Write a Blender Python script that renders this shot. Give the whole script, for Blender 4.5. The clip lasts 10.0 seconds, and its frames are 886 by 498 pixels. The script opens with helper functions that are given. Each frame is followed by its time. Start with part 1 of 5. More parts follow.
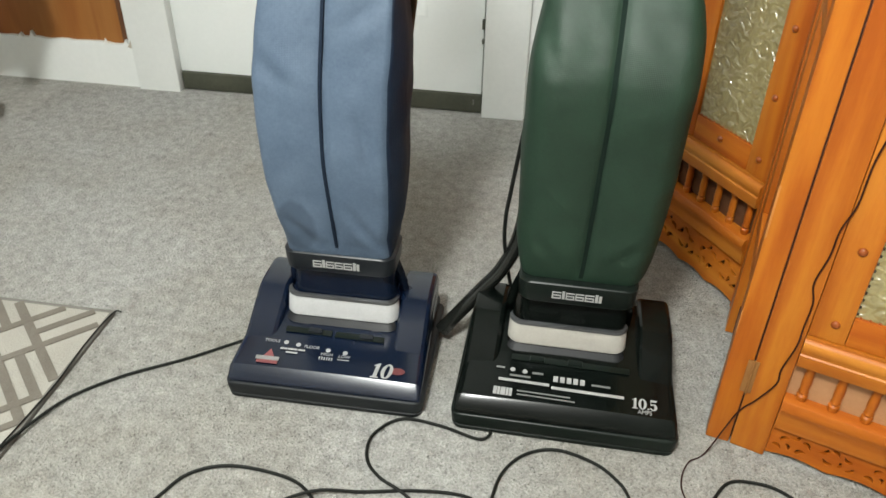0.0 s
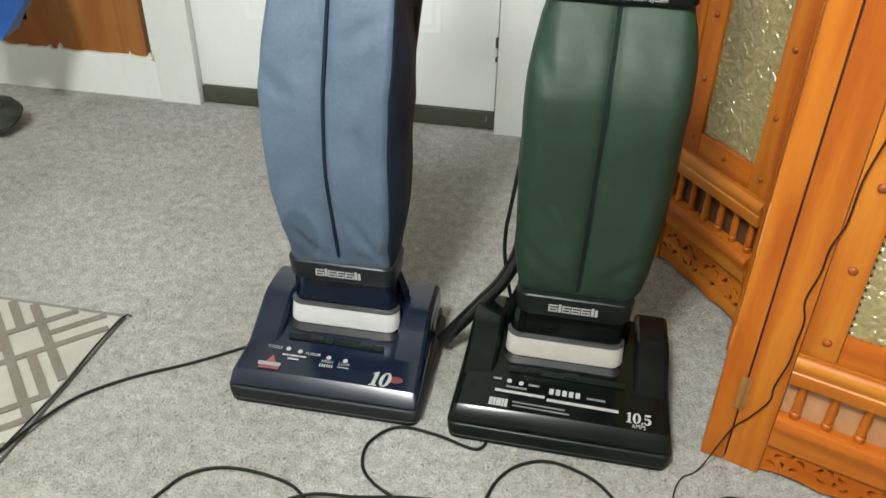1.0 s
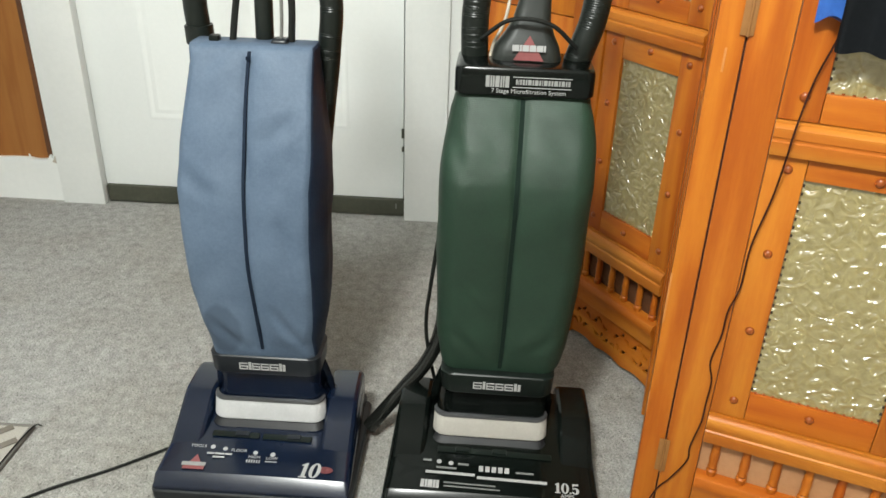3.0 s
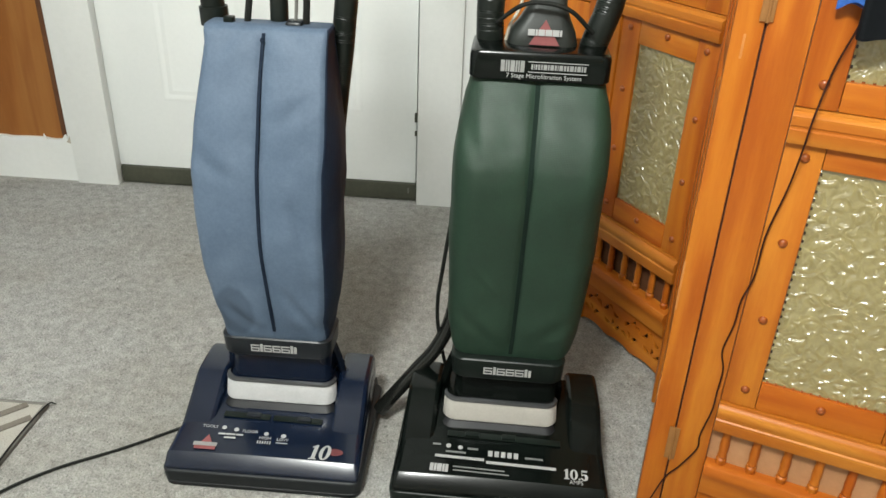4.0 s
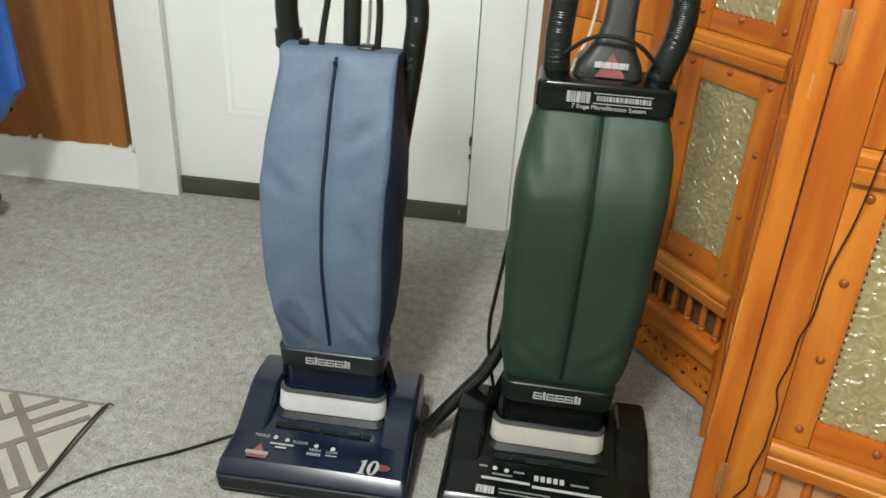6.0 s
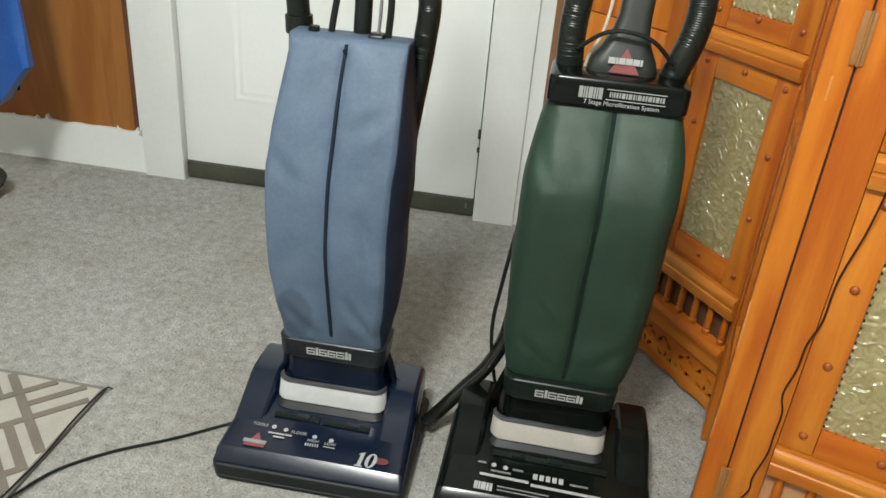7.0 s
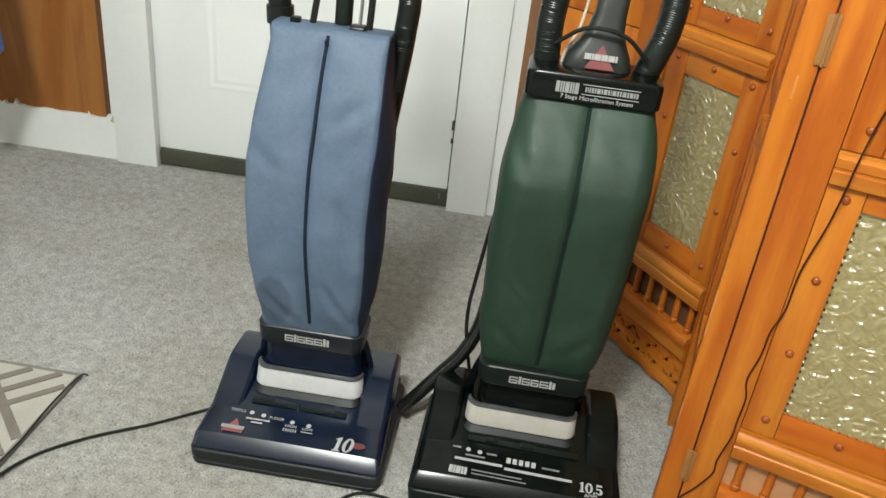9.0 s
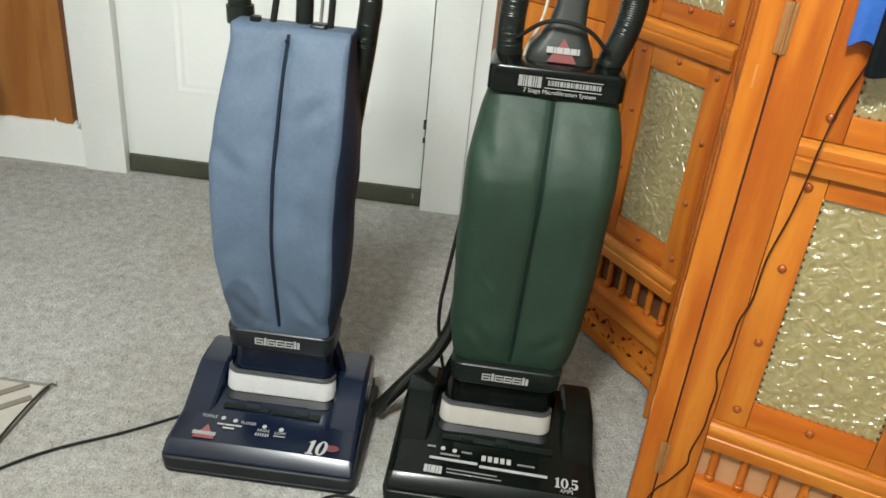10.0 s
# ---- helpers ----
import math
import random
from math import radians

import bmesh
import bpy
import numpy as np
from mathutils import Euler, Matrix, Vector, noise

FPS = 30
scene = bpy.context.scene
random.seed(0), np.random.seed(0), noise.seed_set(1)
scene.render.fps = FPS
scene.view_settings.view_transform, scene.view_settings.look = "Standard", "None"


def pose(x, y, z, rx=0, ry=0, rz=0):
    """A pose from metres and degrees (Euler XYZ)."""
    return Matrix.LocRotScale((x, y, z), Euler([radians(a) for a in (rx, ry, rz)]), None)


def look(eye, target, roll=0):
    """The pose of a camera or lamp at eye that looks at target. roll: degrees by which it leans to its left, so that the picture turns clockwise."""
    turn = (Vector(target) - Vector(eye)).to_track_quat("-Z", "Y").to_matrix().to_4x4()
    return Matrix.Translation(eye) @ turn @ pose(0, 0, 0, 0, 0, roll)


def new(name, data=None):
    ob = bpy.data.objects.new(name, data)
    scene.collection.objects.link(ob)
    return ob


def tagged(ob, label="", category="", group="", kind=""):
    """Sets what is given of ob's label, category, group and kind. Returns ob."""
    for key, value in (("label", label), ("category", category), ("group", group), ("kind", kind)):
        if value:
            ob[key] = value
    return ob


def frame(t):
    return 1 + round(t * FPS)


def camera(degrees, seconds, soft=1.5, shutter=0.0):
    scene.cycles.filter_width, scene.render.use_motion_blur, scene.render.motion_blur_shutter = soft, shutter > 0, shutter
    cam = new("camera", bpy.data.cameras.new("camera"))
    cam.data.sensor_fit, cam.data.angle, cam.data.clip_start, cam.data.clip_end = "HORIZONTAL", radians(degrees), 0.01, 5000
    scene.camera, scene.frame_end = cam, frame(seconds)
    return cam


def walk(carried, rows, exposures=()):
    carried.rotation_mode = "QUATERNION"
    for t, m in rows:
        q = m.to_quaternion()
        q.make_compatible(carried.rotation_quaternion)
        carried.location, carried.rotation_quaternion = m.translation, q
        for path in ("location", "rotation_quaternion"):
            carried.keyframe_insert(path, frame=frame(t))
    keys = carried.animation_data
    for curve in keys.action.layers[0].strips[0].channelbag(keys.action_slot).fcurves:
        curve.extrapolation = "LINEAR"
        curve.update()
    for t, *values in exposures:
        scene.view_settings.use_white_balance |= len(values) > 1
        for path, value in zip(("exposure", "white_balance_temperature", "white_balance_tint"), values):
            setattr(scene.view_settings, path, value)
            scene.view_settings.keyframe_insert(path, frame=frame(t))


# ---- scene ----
cam = camera(58.7, 10.0, soft=1.5, shutter=0.5)
PATH = [
    (0, (0.16, 0.276, 0.968), (-0.08, 1.904, -0.168), 1.2),
    (0.5, (0.185, 0.277, 0.967), (-0.095, 1.893, -0.177), 2.0),
    (1, (0.204, 0.258, 0.973), (-0.102, 1.9, -0.126), 1.2),
    (1.5, (0.203, 0.246, 0.981), (-0.07, 1.922, -0.076), 0.3),
    (2, (0.198, 0.231, 0.985), (-0.019, 1.966, 0.014), -0.2),
    (2.5, (0.183, 0.222, 0.991), (0.105, 1.999, 0.076), 1.4),
    (2.7, (0.185, 0.22, 0.992), (0.105, 2.004, 0.092), 1.6),
    (3.8, (0.185, 0.223, 0.991), (0.071, 1.983, 0.048), 2.2),
    (4, (0.183, 0.222, 0.991), (0.067, 1.982, 0.048), 2.2),
    (4.5, (0.187, 0.224, 0.99), (0.028, 1.976, 0.039), 1.5),
    (5, (0.183, 0.227, 0.991), (-0.009, 1.975, 0.039), 1.2),
    (5.5, (0.173, 0.205, 1.0), (-0.021, 1.958, 0.055), 1.5),
    (6, (0.156, 0.201, 1.002), (-0.063, 1.974, 0.102), 3.3),
    (6.2, (0.153, 0.199, 1.001), (-0.074, 1.972, 0.103), 4.0),
    (7.3, (0.155, 0.218, 0.997), (-0.071, 1.976, 0.071), 5.0),
    (7.5, (0.156, 0.215, 1.0), (-0.061, 1.974, 0.072), 4.9),
    (8, (0.156, 0.21, 1.002), (-0.027, 1.979, 0.086), 5.2),
    (8.5, (0.148, 0.201, 1.006), (-0.001, 1.974, 0.095), 6.0),
    (9, (0.141, 0.188, 1.007), (-0.004, 1.951, 0.074), 6.6),
    (9.5, (0.145, 0.189, 1.006), (0.037, 1.951, 0.065), 7.3),
    (10, (0.163, 0.195, 1.0), (0.062, 1.965, 0.075), 5.8),
]
EXPOSURE = [(0, 0.10), (1.5, 0.08), (2.5, 0.10), (4, 0.0), (5, 0.0), (6, -0.08), (7.5, -0.09), (8.5, -0.05), (10, 0.04)]
walk(cam, [(t, look(eye, target, roll)) for t, eye, target, roll in PATH], EXPOSURE)

# ---- light ----
world = bpy.data.worlds.new("room_ambient")
world.use_nodes = True
world.node_tree.nodes["Background"].inputs[0].default_value = (0.9, 0.95, 1.0, 1)
world.node_tree.nodes["Background"].inputs[1].default_value = 0.05
scene.world = world

LAMP = (-0.25, -0.25, 2.28)
lamp_data = bpy.data.lights.new("ceiling_lamp_light", "POINT")
lamp_data.shadow_soft_size, lamp_data.energy, lamp_data.color = 0.16, 250.0, (0.97, 1.0, 0.965)
lamp_light = new("ceiling_lamp_light", lamp_data)
lamp_light.matrix_world = pose(*LAMP)


# ---- materials ----
def nodes_of(name):
    m = bpy.data.materials.new(name)
    m.use_nodes = True
    nt = m.node_tree
    return m, nt.nodes, nt.links, nt.nodes["Principled BSDF"]


def noise_node(N, L, vec, scale, detail=4.0, rough=0.55, distortion=0.0):
    n = N.new("ShaderNodeTexNoise")
    n.inputs["Scale"].default_value, n.inputs["Detail"].default_value = scale, detail
    n.inputs["Roughness"].default_value, n.inputs["Distortion"].default_value = rough, distortion
    L.new(vec, n.inputs["Vector"])
    return n.outputs["Fac"]


def ramp_node(N, L, fac, stops):
    r = N.new("ShaderNodeValToRGB")
    while len(r.color_ramp.elements) < len(stops):
        r.color_ramp.elements.new(0.5)
    for e, (p, c) in zip(r.color_ramp.elements, stops):
        e.position, e.color = p, (*c, 1)
    L.new(fac, r.inputs["Fac"])
    return r.outputs["Color"]


def coords(N, L, scale=(1, 1, 1)):
    tc, mp = N.new("ShaderNodeTexCoord"), N.new("ShaderNodeMapping")
    mp.inputs["Scale"].default_value = scale
    L.new(tc.outputs["Object"], mp.inputs["Vector"])
    return mp.outputs["Vector"]


def bump_node(N, L, p, height, strength, distance=0.002, below=None):
    b = N.new("ShaderNodeBump")
    b.inputs["Strength"].default_value, b.inputs["Distance"].default_value = strength, distance
    L.new(height, b.inputs["Height"])
    if below:
        L.new(below, b.inputs["Normal"])
    L.new(b.outputs["Normal"], p.inputs["Normal"])
    return b.outputs["Normal"]


def surf(name, dark, light, rough=0.5, metal=0.0, big=6.0, fine=120.0, bump=0.15, coat=0.0, rough_var=0.1, spec=0.5, dist=0.002):
    """A surface with blotches at one scale and grain at another."""
    m, N, L, p = nodes_of(name)
    v = coords(N, L)
    a, b = noise_node(N, L, v, big, 3), noise_node(N, L, v, fine, 5, 0.65)
    mix = N.new("ShaderNodeMath")
    mix.operation = "MULTIPLY_ADD"
    L.new(a, mix.inputs[0])
    mix.inputs[1].default_value = 0.6
    half = N.new("ShaderNodeMath")
    half.operation = "MULTIPLY"
    L.new(b, half.inputs[0])
    half.inputs[1].default_value = 0.4
    L.new(half.outputs[0], mix.inputs[2])
    L.new(ramp_node(N, L, mix.outputs[0], [(0.32, dark), (0.68, light)]), p.inputs["Base Color"])
    rr = N.new("ShaderNodeMapRange")
    rr.inputs["To Min"].default_value, rr.inputs["To Max"].default_value = max(0.02, rough - rough_var), min(1, rough + rough_var)
    L.new(a, rr.inputs["Value"])
    L.new(rr.outputs["Result"], p.inputs["Roughness"])
    p.inputs["Metallic"].default_value, p.inputs["Coat Weight"].default_value = metal, coat
    p.inputs["Specular IOR Level"].default_value = spec
    if bump:
        bump_node(N, L, p, b, bump, dist)
    return m


def wood_mat(name, along, dark, mid, light, rough=0.38):
    """Knotty varnished pine, with its grain along one axis."""
    m, N, L, p = nodes_of(name)
    s = [9.0, 9.0, 9.0]
    s[along] = 0.9
    v = coords(N, L, s)
    info = N.new("ShaderNodeObjectInfo")
    add = N.new("ShaderNodeVectorMath")
    add.operation = "ADD"
    off = N.new("ShaderNodeVectorMath")
    off.operation = "SCALE"
    off.inputs[0].default_value = (37.0, 23.0, 51.0)
    L.new(info.outputs["Random"], off.inputs["Scale"])
    L.new(v, add.inputs[0])
    L.new(off.outputs["Vector"], add.inputs[1])
    v = add.outputs["Vector"]
    warp = noise_node(N, L, v, 1.1, 2, 0.5, 0.6)
    rings = N.new("ShaderNodeMath")
    rings.operation = "MULTIPLY"
    rings.inputs[1].default_value = 26.0
    L.new(warp, rings.inputs[0])
    sn = N.new("ShaderNodeMath")
    sn.operation = "SINE"
    L.new(rings.outputs[0], sn.inputs[0])
    to01 = N.new("ShaderNodeMapRange")
    to01.inputs["From Min"].default_value = -1
    L.new(sn.outputs[0], to01.inputs["Value"])
    fine = noise_node(N, L, v, 9.0, 5, 0.7)
    mixf = N.new("ShaderNodeMix")
    mixf.inputs["Factor"].default_value = 0.62
    L.new(to01.outputs["Result"], mixf.inputs["A"])
    L.new(fine, mixf.inputs["B"])
    col = ramp_node(N, L, mixf.outputs["Result"], [(0.27, dark), (0.5, mid), (0.73, light)])
    drift = noise_node(N, L, v, 0.55, 2, 0.5)
    tint = N.new("ShaderNodeMix")
    tint.data_type, tint.blend_type = "RGBA", "MULTIPLY"
    tint.inputs["Factor"].default_value = 1.0
    L.new(col, tint.inputs["A"])
    L.new(ramp_node(N, L, drift, [(0.34, (0.92, 0.76, 0.60)), (0.50, (1.0, 1.0, 1.0)), (0.66, (1.07, 1.22, 1.6))]), tint.inputs["B"])
    col = tint.outputs["Result"]
    # scattered knots
    kv = coords(N, L, [7.0 if i != along else 3.2 for i in range(3)])
    ka = N.new("ShaderNodeVectorMath")
    ka.operation = "ADD"
    L.new(kv, ka.inputs[0])
    L.new(off.outputs["Vector"], ka.inputs[1])
    vo = N.new("ShaderNodeTexVoronoi")
    vo.inputs["Scale"].default_value = 1.0
    L.new(ka.outputs["Vector"], vo.inputs["Vector"])
    kn = ramp_node(N, L, vo.outputs["Distance"], [(0.03, (1, 1, 1)), (0.075, (0, 0, 0))])
    knot = N.new("ShaderNodeMix")
    knot.data_type = "RGBA"
    L.new(kn, knot.inputs["Factor"])
    L.new(col, knot.inputs["A"])
    knot.inputs["B"].default_value = (dark[0] * 0.35, dark[1] * 0.28, dark[2] * 0.25, 1)
    L.new(knot.outputs["Result"], p.inputs["Base Color"])
    p.inputs["Roughness"].default_value = rough
    p.inputs["Coat Weight"].default_value, p.inputs["Coat Roughness"].default_value = 0.03, 0.25
    p.inputs["Specular IOR Level"].default_value = 0.30
    bump_node(N, L, p, fine, 0.12, 0.001)
    return m


def fabric_mat(name, dark, light, weave=900.0, bump=0.15, stain=None, rough=0.85, spec=0.22):
    m, N, L, p = nodes_of(name)
    v = coords(N, L)
    a, b = noise_node(N, L, v, 11.0, 4, 0.6), noise_node(N, L, v, weave * 0.25, 3, 0.7)
    wx, wz = N.new("ShaderNodeTexWave"), N.new("ShaderNodeTexWave")
    wx.bands_direction, wz.bands_direction = "X", "Z"
    for w in (wx, wz):
        w.inputs["Scale"].default_value, w.inputs["Distortion"].default_value = weave / 6.3, 1.5
        L.new(v, w.inputs["Vector"])
    mul = N.new("ShaderNodeMath")
    mul.operation = "ADD"
    L.new(wx.outputs["Fac"], mul.inputs[0])
    L.new(wz.outputs["Fac"], mul.inputs[1])
    mixf = N.new("ShaderNodeMix")
    mixf.inputs["Factor"].default_value = 0.36
    L.new(a, mixf.inputs["A"])
    L.new(b, mixf.inputs["B"])
    col = ramp_node(N, L, mixf.outputs["Result"], [(0.3, dark), (0.7, light)])
    if stain:
        (sx, sz), (rx, rz) = stain
        sep = N.new("ShaderNodeSeparateXYZ")
        L.new(v, sep.inputs[0])
        parts = []
        for out, c, r in (("X", sx, rx), ("Z", sz, rz)):
            sub, sq = N.new("ShaderNodeMath"), N.new("ShaderNodeMath")
            sub.operation, sq.operation = "MULTIPLY_ADD", "POWER"
            sub.inputs[1].default_value, sub.inputs[2].default_value = 1 / r, -c / r
            L.new(sep.outputs[out], sub.inputs[0])
            ab = N.new("ShaderNodeMath")
            ab.operation = "ABSOLUTE"
            L.new(sub.outputs[0], ab.inputs[0])
            L.new(ab.outputs[0], sq.inputs[0])
            sq.inputs[1].default_value = 2.0
            parts.append(sq.outputs[0])
        su = N.new("ShaderNodeMath")
        su.operation = "ADD"
        L.new(parts[0], su.inputs[0])
        L.new(parts[1], su.inputs[1])
        wob = N.new("ShaderNodeMath")
        wob.operation = "ADD"
        L.new(su.outputs[0], wob.inputs[0])
        L.new(a, wob.inputs[1])
        mask = ramp_node(N, L, wob.outputs[0], [(0.0, (0.6, 0.6, 0.6)), (0.8, (0.5, 0.5, 0.5)), (1.0, (0, 0, 0))])
        half = N.new("ShaderNodeMath")
        half.operation = "MULTIPLY"
        half.inputs[1].default_value = 0.62
        L.new(wob.outputs[0], half.inputs[0])
        L.new(half.outputs[0], mask.node.inputs["Fac"])
        mx = N.new("ShaderNodeMix")
        mx.data_type = "RGBA"
        L.new(mask, mx.inputs["Factor"])
        L.new(col, mx.inputs["A"])
        mx.inputs["B"].default_value = (*[c * 0.55 for c in dark], 1)
        col = mx.outputs["Result"]
    L.new(col, p.inputs["Base Color"])
    p.inputs["Roughness"].default_value = rough
    p.inputs["Specular IOR Level"].default_value = spec
    n1 = bump_node(N, L, p, a, 0.25, 0.006)
    bump_node(N, L, p, mul.outputs[0], bump, 0.0006, n1)
    return m


def carpet_mat():
    m, N, L, p = nodes_of("grey_carpet_pile")
    v = coords(N, L)
    big, mid, fine = noise_node(N, L, v, 1.6, 4, 0.6), noise_node(N, L, v, 42.0, 4, 0.7), noise_node(N, L, v, 230.0, 3, 0.7)
    m1 = N.new("ShaderNodeMix")
    m1.inputs["Factor"].default_value = 0.55
    L.new(mid, m1.inputs["A"])
    L.new(fine, m1.inputs["B"])
    c1 = ramp_node(N, L, m1.outputs["Result"], [(0.33, (0.192, 0.190, 0.178)), (0.5, (0.352, 0.350, 0.331)), (0.68, (0.515, 0.512, 0.490))])
    c2 = ramp_node(N, L, big, [(0.36, (0.80, 0.77, 0.72)), (0.6, (1, 1, 1))])
    mu = N.new("ShaderNodeMix")
    mu.data_type, mu.blend_type = "RGBA", "MULTIPLY"
    mu.inputs["Factor"].default_value = 1.0
    L.new(c1, mu.inputs["A"])
    L.new(c2, mu.inputs["B"])
    L.new(mu.outputs["Result"], p.inputs["Base Color"])
    p.inputs["Roughness"].default_value = 0.95
    p.inputs["Specular IOR Level"].default_value = 0.15
    n1 = bump_node(N, L, p, mid, 0.4, 0.006)
    bump_node(N, L, p, fine, 0.7, 0.004, n1)
    return m


def hammered_mat():
    """Amber pressed panel with a relief of swirls."""
    m, N, L, p = nodes_of("amber_hammered_panel")
    v = coords(N, L)
    wn = N.new("ShaderNodeTexNoise")
    wn.inputs["Scale"].default_value, wn.inputs["Detail"].default_value = 36.0, 1.0
    L.new(v, wn.inputs["Vector"])
    sc, wv = N.new("ShaderNodeVectorMath"), N.new("ShaderNodeVectorMath")
    sc.operation, wv.operation = "SCALE", "ADD"
    sc.inputs["Scale"].default_value = 0.034
    L.new(wn.outputs["Color"], sc.inputs[0])
    L.new(v, wv.inputs[0])
    L.new(sc.outputs["Vector"], wv.inputs[1])
    vo = N.new("ShaderNodeTexVoronoi")
    vo.feature = "SMOOTH_F1"
    vo.inputs["Scale"].default_value, vo.inputs["Smoothness"].default_value = 42.0, 0.12
    L.new(wv.outputs["Vector"], vo.inputs["Vector"])
    rings, sn = N.new("ShaderNodeMath"), N.new("ShaderNodeMath")
    rings.operation, sn.operation = "MULTIPLY", "SINE"
    rings.inputs[1].default_value = 11.0
    L.new(vo.outputs["Distance"], rings.inputs[0])
    L.new(rings.outputs[0], sn.inputs[0])
    n1 = noise_node(N, L, v, 50.0, 2, 0.5, 1.8)
    mul = N.new("ShaderNodeMath")
    mul.operation = "MULTIPLY_ADD"
    mul.inputs[1].default_value = 1.5
    L.new(n1, mul.inputs[0])
    L.new(sn.outputs[0], mul.inputs[2])
    L.new(ramp_node(N, L, n1, [(0.3, (0.225, 0.182, 0.070)), (0.7, (0.305, 0.256, 0.108))]), p.inputs["Base Color"])
    p.inputs["Roughness"].default_value = 0.34
    p.inputs["Metallic"].default_value = 0.0
    p.inputs["Coat Weight"].default_value, p.inputs["Coat Roughness"].default_value = 1.0, 0.20
    p.inputs["Coat IOR"].default_value = 1.9
    strong = N.new("ShaderNodeBump")
    strong.inputs["Strength"].default_value, strong.inputs["Distance"].default_value = 1.0, 0.0021
    L.new(mul.outputs[0], strong.inputs["Height"])
    L.new(strong.outputs["Normal"], p.inputs["Coat Normal"])
    bump_node(N, L, p, mul.outputs[0], 0.09, 0.0014)
    return m


def hose_mat(name, col):
    return surf(name, tuple(c * 0.8 for c in col), tuple(c * 1.3 for c in col), 0.36, 0, 12, 200, 0.06, spec=0.34)


PINE_Z = wood_mat("orange_pine_upright", 2, (0.325, 0.073, 0.0045), (0.395, 0.104, 0.0070), (0.465, 0.146, 0.0115), rough=0.42)
PINE_X = wood_mat("orange_pine_level", 0, (0.325, 0.073, 0.0045), (0.395, 0.104, 0.0070), (0.465, 0.146, 0.0115), rough=0.42)
PINE_PALE = wood_mat("honey_pine_level", 0, (0.38, 0.106, 0.0085), (0.44, 0.144, 0.0140), (0.50, 0.185, 0.0220), rough=0.42)
PALEWOOD = surf("scuffed_pale_pine", (0.44, 0.155, 0.030), (0.52, 0.215, 0.060), 0.5)
BACKING = surf("grey_tan_backing_board", (0.36, 0.175, 0.075), (0.45, 0.235, 0.110), 0.6)
BARE_WOOD = wood_mat("bare_brown_wood", 2, (0.225, 0.074, 0.0120), (0.250, 0.087, 0.0155), (0.275, 0.100, 0.0190), rough=0.55)
STAIN_SHADE_WOOD = surf("stain_and_shade_dark_wood", (0.060, 0.022, 0.007), (0.125, 0.046, 0.013), 0.7, 0, 14, 90, 0.1)
PINE_SHADED = surf("shaded_brown_pine", (0.145, 0.062, 0.022), (0.215, 0.098, 0.038), 0.6)
PEG = surf("dark_pine_peg", (0.20, 0.040, 0.005), (0.32, 0.078, 0.011), 0.30, spec=0.5)
BEAD = surf("dark_bead", (0.015, 0.01, 0.006), (0.05, 0.03, 0.015), 0.5)
CUT_SHADE = surf("dark_cut_joint_shade", (0.02, 0.004, 0.002), (0.05, 0.012, 0.004), 0.8)
AMBER = hammered_mat()
CARPET = carpet_mat()
WALL = surf("matt_white_wall", (0.62, 0.64, 0.62), (0.70, 0.715, 0.695), 0.75, 0, 2.2, 140, 0.12)
PAINT = surf("white_gloss_paint", (0.65, 0.67, 0.65), (0.725, 0.74, 0.72), 0.45, 0, 3.5, 60, 0.10)
DOORWHITE = surf("white_painted_door_skin", (0.725, 0.755, 0.74), (0.775, 0.80, 0.785), 0.42, 0, 3.0, 90, 0.08)
RAGGED = surf("cream_cord_sheath", (0.34, 0.30, 0.24), (0.44, 0.40, 0.33), 0.7)
TANWALL = surf("tan_painted_wall", (0.31, 0.28, 0.235), (0.38, 0.345, 0.30), 0.8, 0, 2.2, 140, 0.12)
CEILING = surf("dimmed_white_ceiling", (0.50, 0.495, 0.47), (0.58, 0.575, 0.55), 0.85, 0, 2.2, 140, 0.2)
SWEEP = surf("dark_rubber_sweep", (0.025, 0.028, 0.018), (0.060, 0.062, 0.042), 0.6, 0, 9, 90, 0.2)
NAVY = surf("glossy_navy_plastic", (0.0013, 0.0044, 0.0140), (0.0026, 0.0080, 0.0235), 0.25, 0, 8, 300, 0.02, coat=0.12, rough_var=0.07, spec=0.5)
BLACKGLOSS = surf("glossy_black_plastic", (0.0020, 0.0030, 0.0026), (0.0042, 0.0062, 0.0052), 0.19, 0, 8, 300, 0.02, coat=0.08, rough_var=0.07, spec=0.18)
CHARCOAL = surf("charcoal_rubber_bumper", (0.006, 0.0075, 0.0085), (0.012, 0.0145, 0.016), 0.5, 0, 10, 250, 0.12, spec=0.35)
GREENBLACK = surf("dark_green_black_plastic", (0.0035, 0.006, 0.0048), (0.0075, 0.012, 0.0095), 0.36, 0, 8, 250, 0.05, spec=0.22)
SLATE = surf("slate_blue_grey_plastic", (0.005, 0.007, 0.0098), (0.0095, 0.0125, 0.016), 0.38, 0, 8, 250, 0.05, spec=0.4)
NECKGREY = surf("grey_green_handle_plastic", (0.010, 0.013, 0.011), (0.018, 0.022, 0.019), 0.45, 0, 8, 200, 0.05)
SILVER = surf("brushed_silver_plate", (0.40, 0.405, 0.41), (0.50, 0.505, 0.51), 0.42, 0.15, 20, 220, 0.06)
CREAM = surf("warm_silver_plate", (0.35, 0.335, 0.30), (0.43, 0.41, 0.375), 0.42, 0.2, 20, 220, 0.06)
SMOKED = surf("smoked_grey_plastic", (0.0055, 0.0060, 0.0070), (0.011, 0.0118, 0.0135), 0.5, 0, 14, 200, 0.03, spec=0.3)
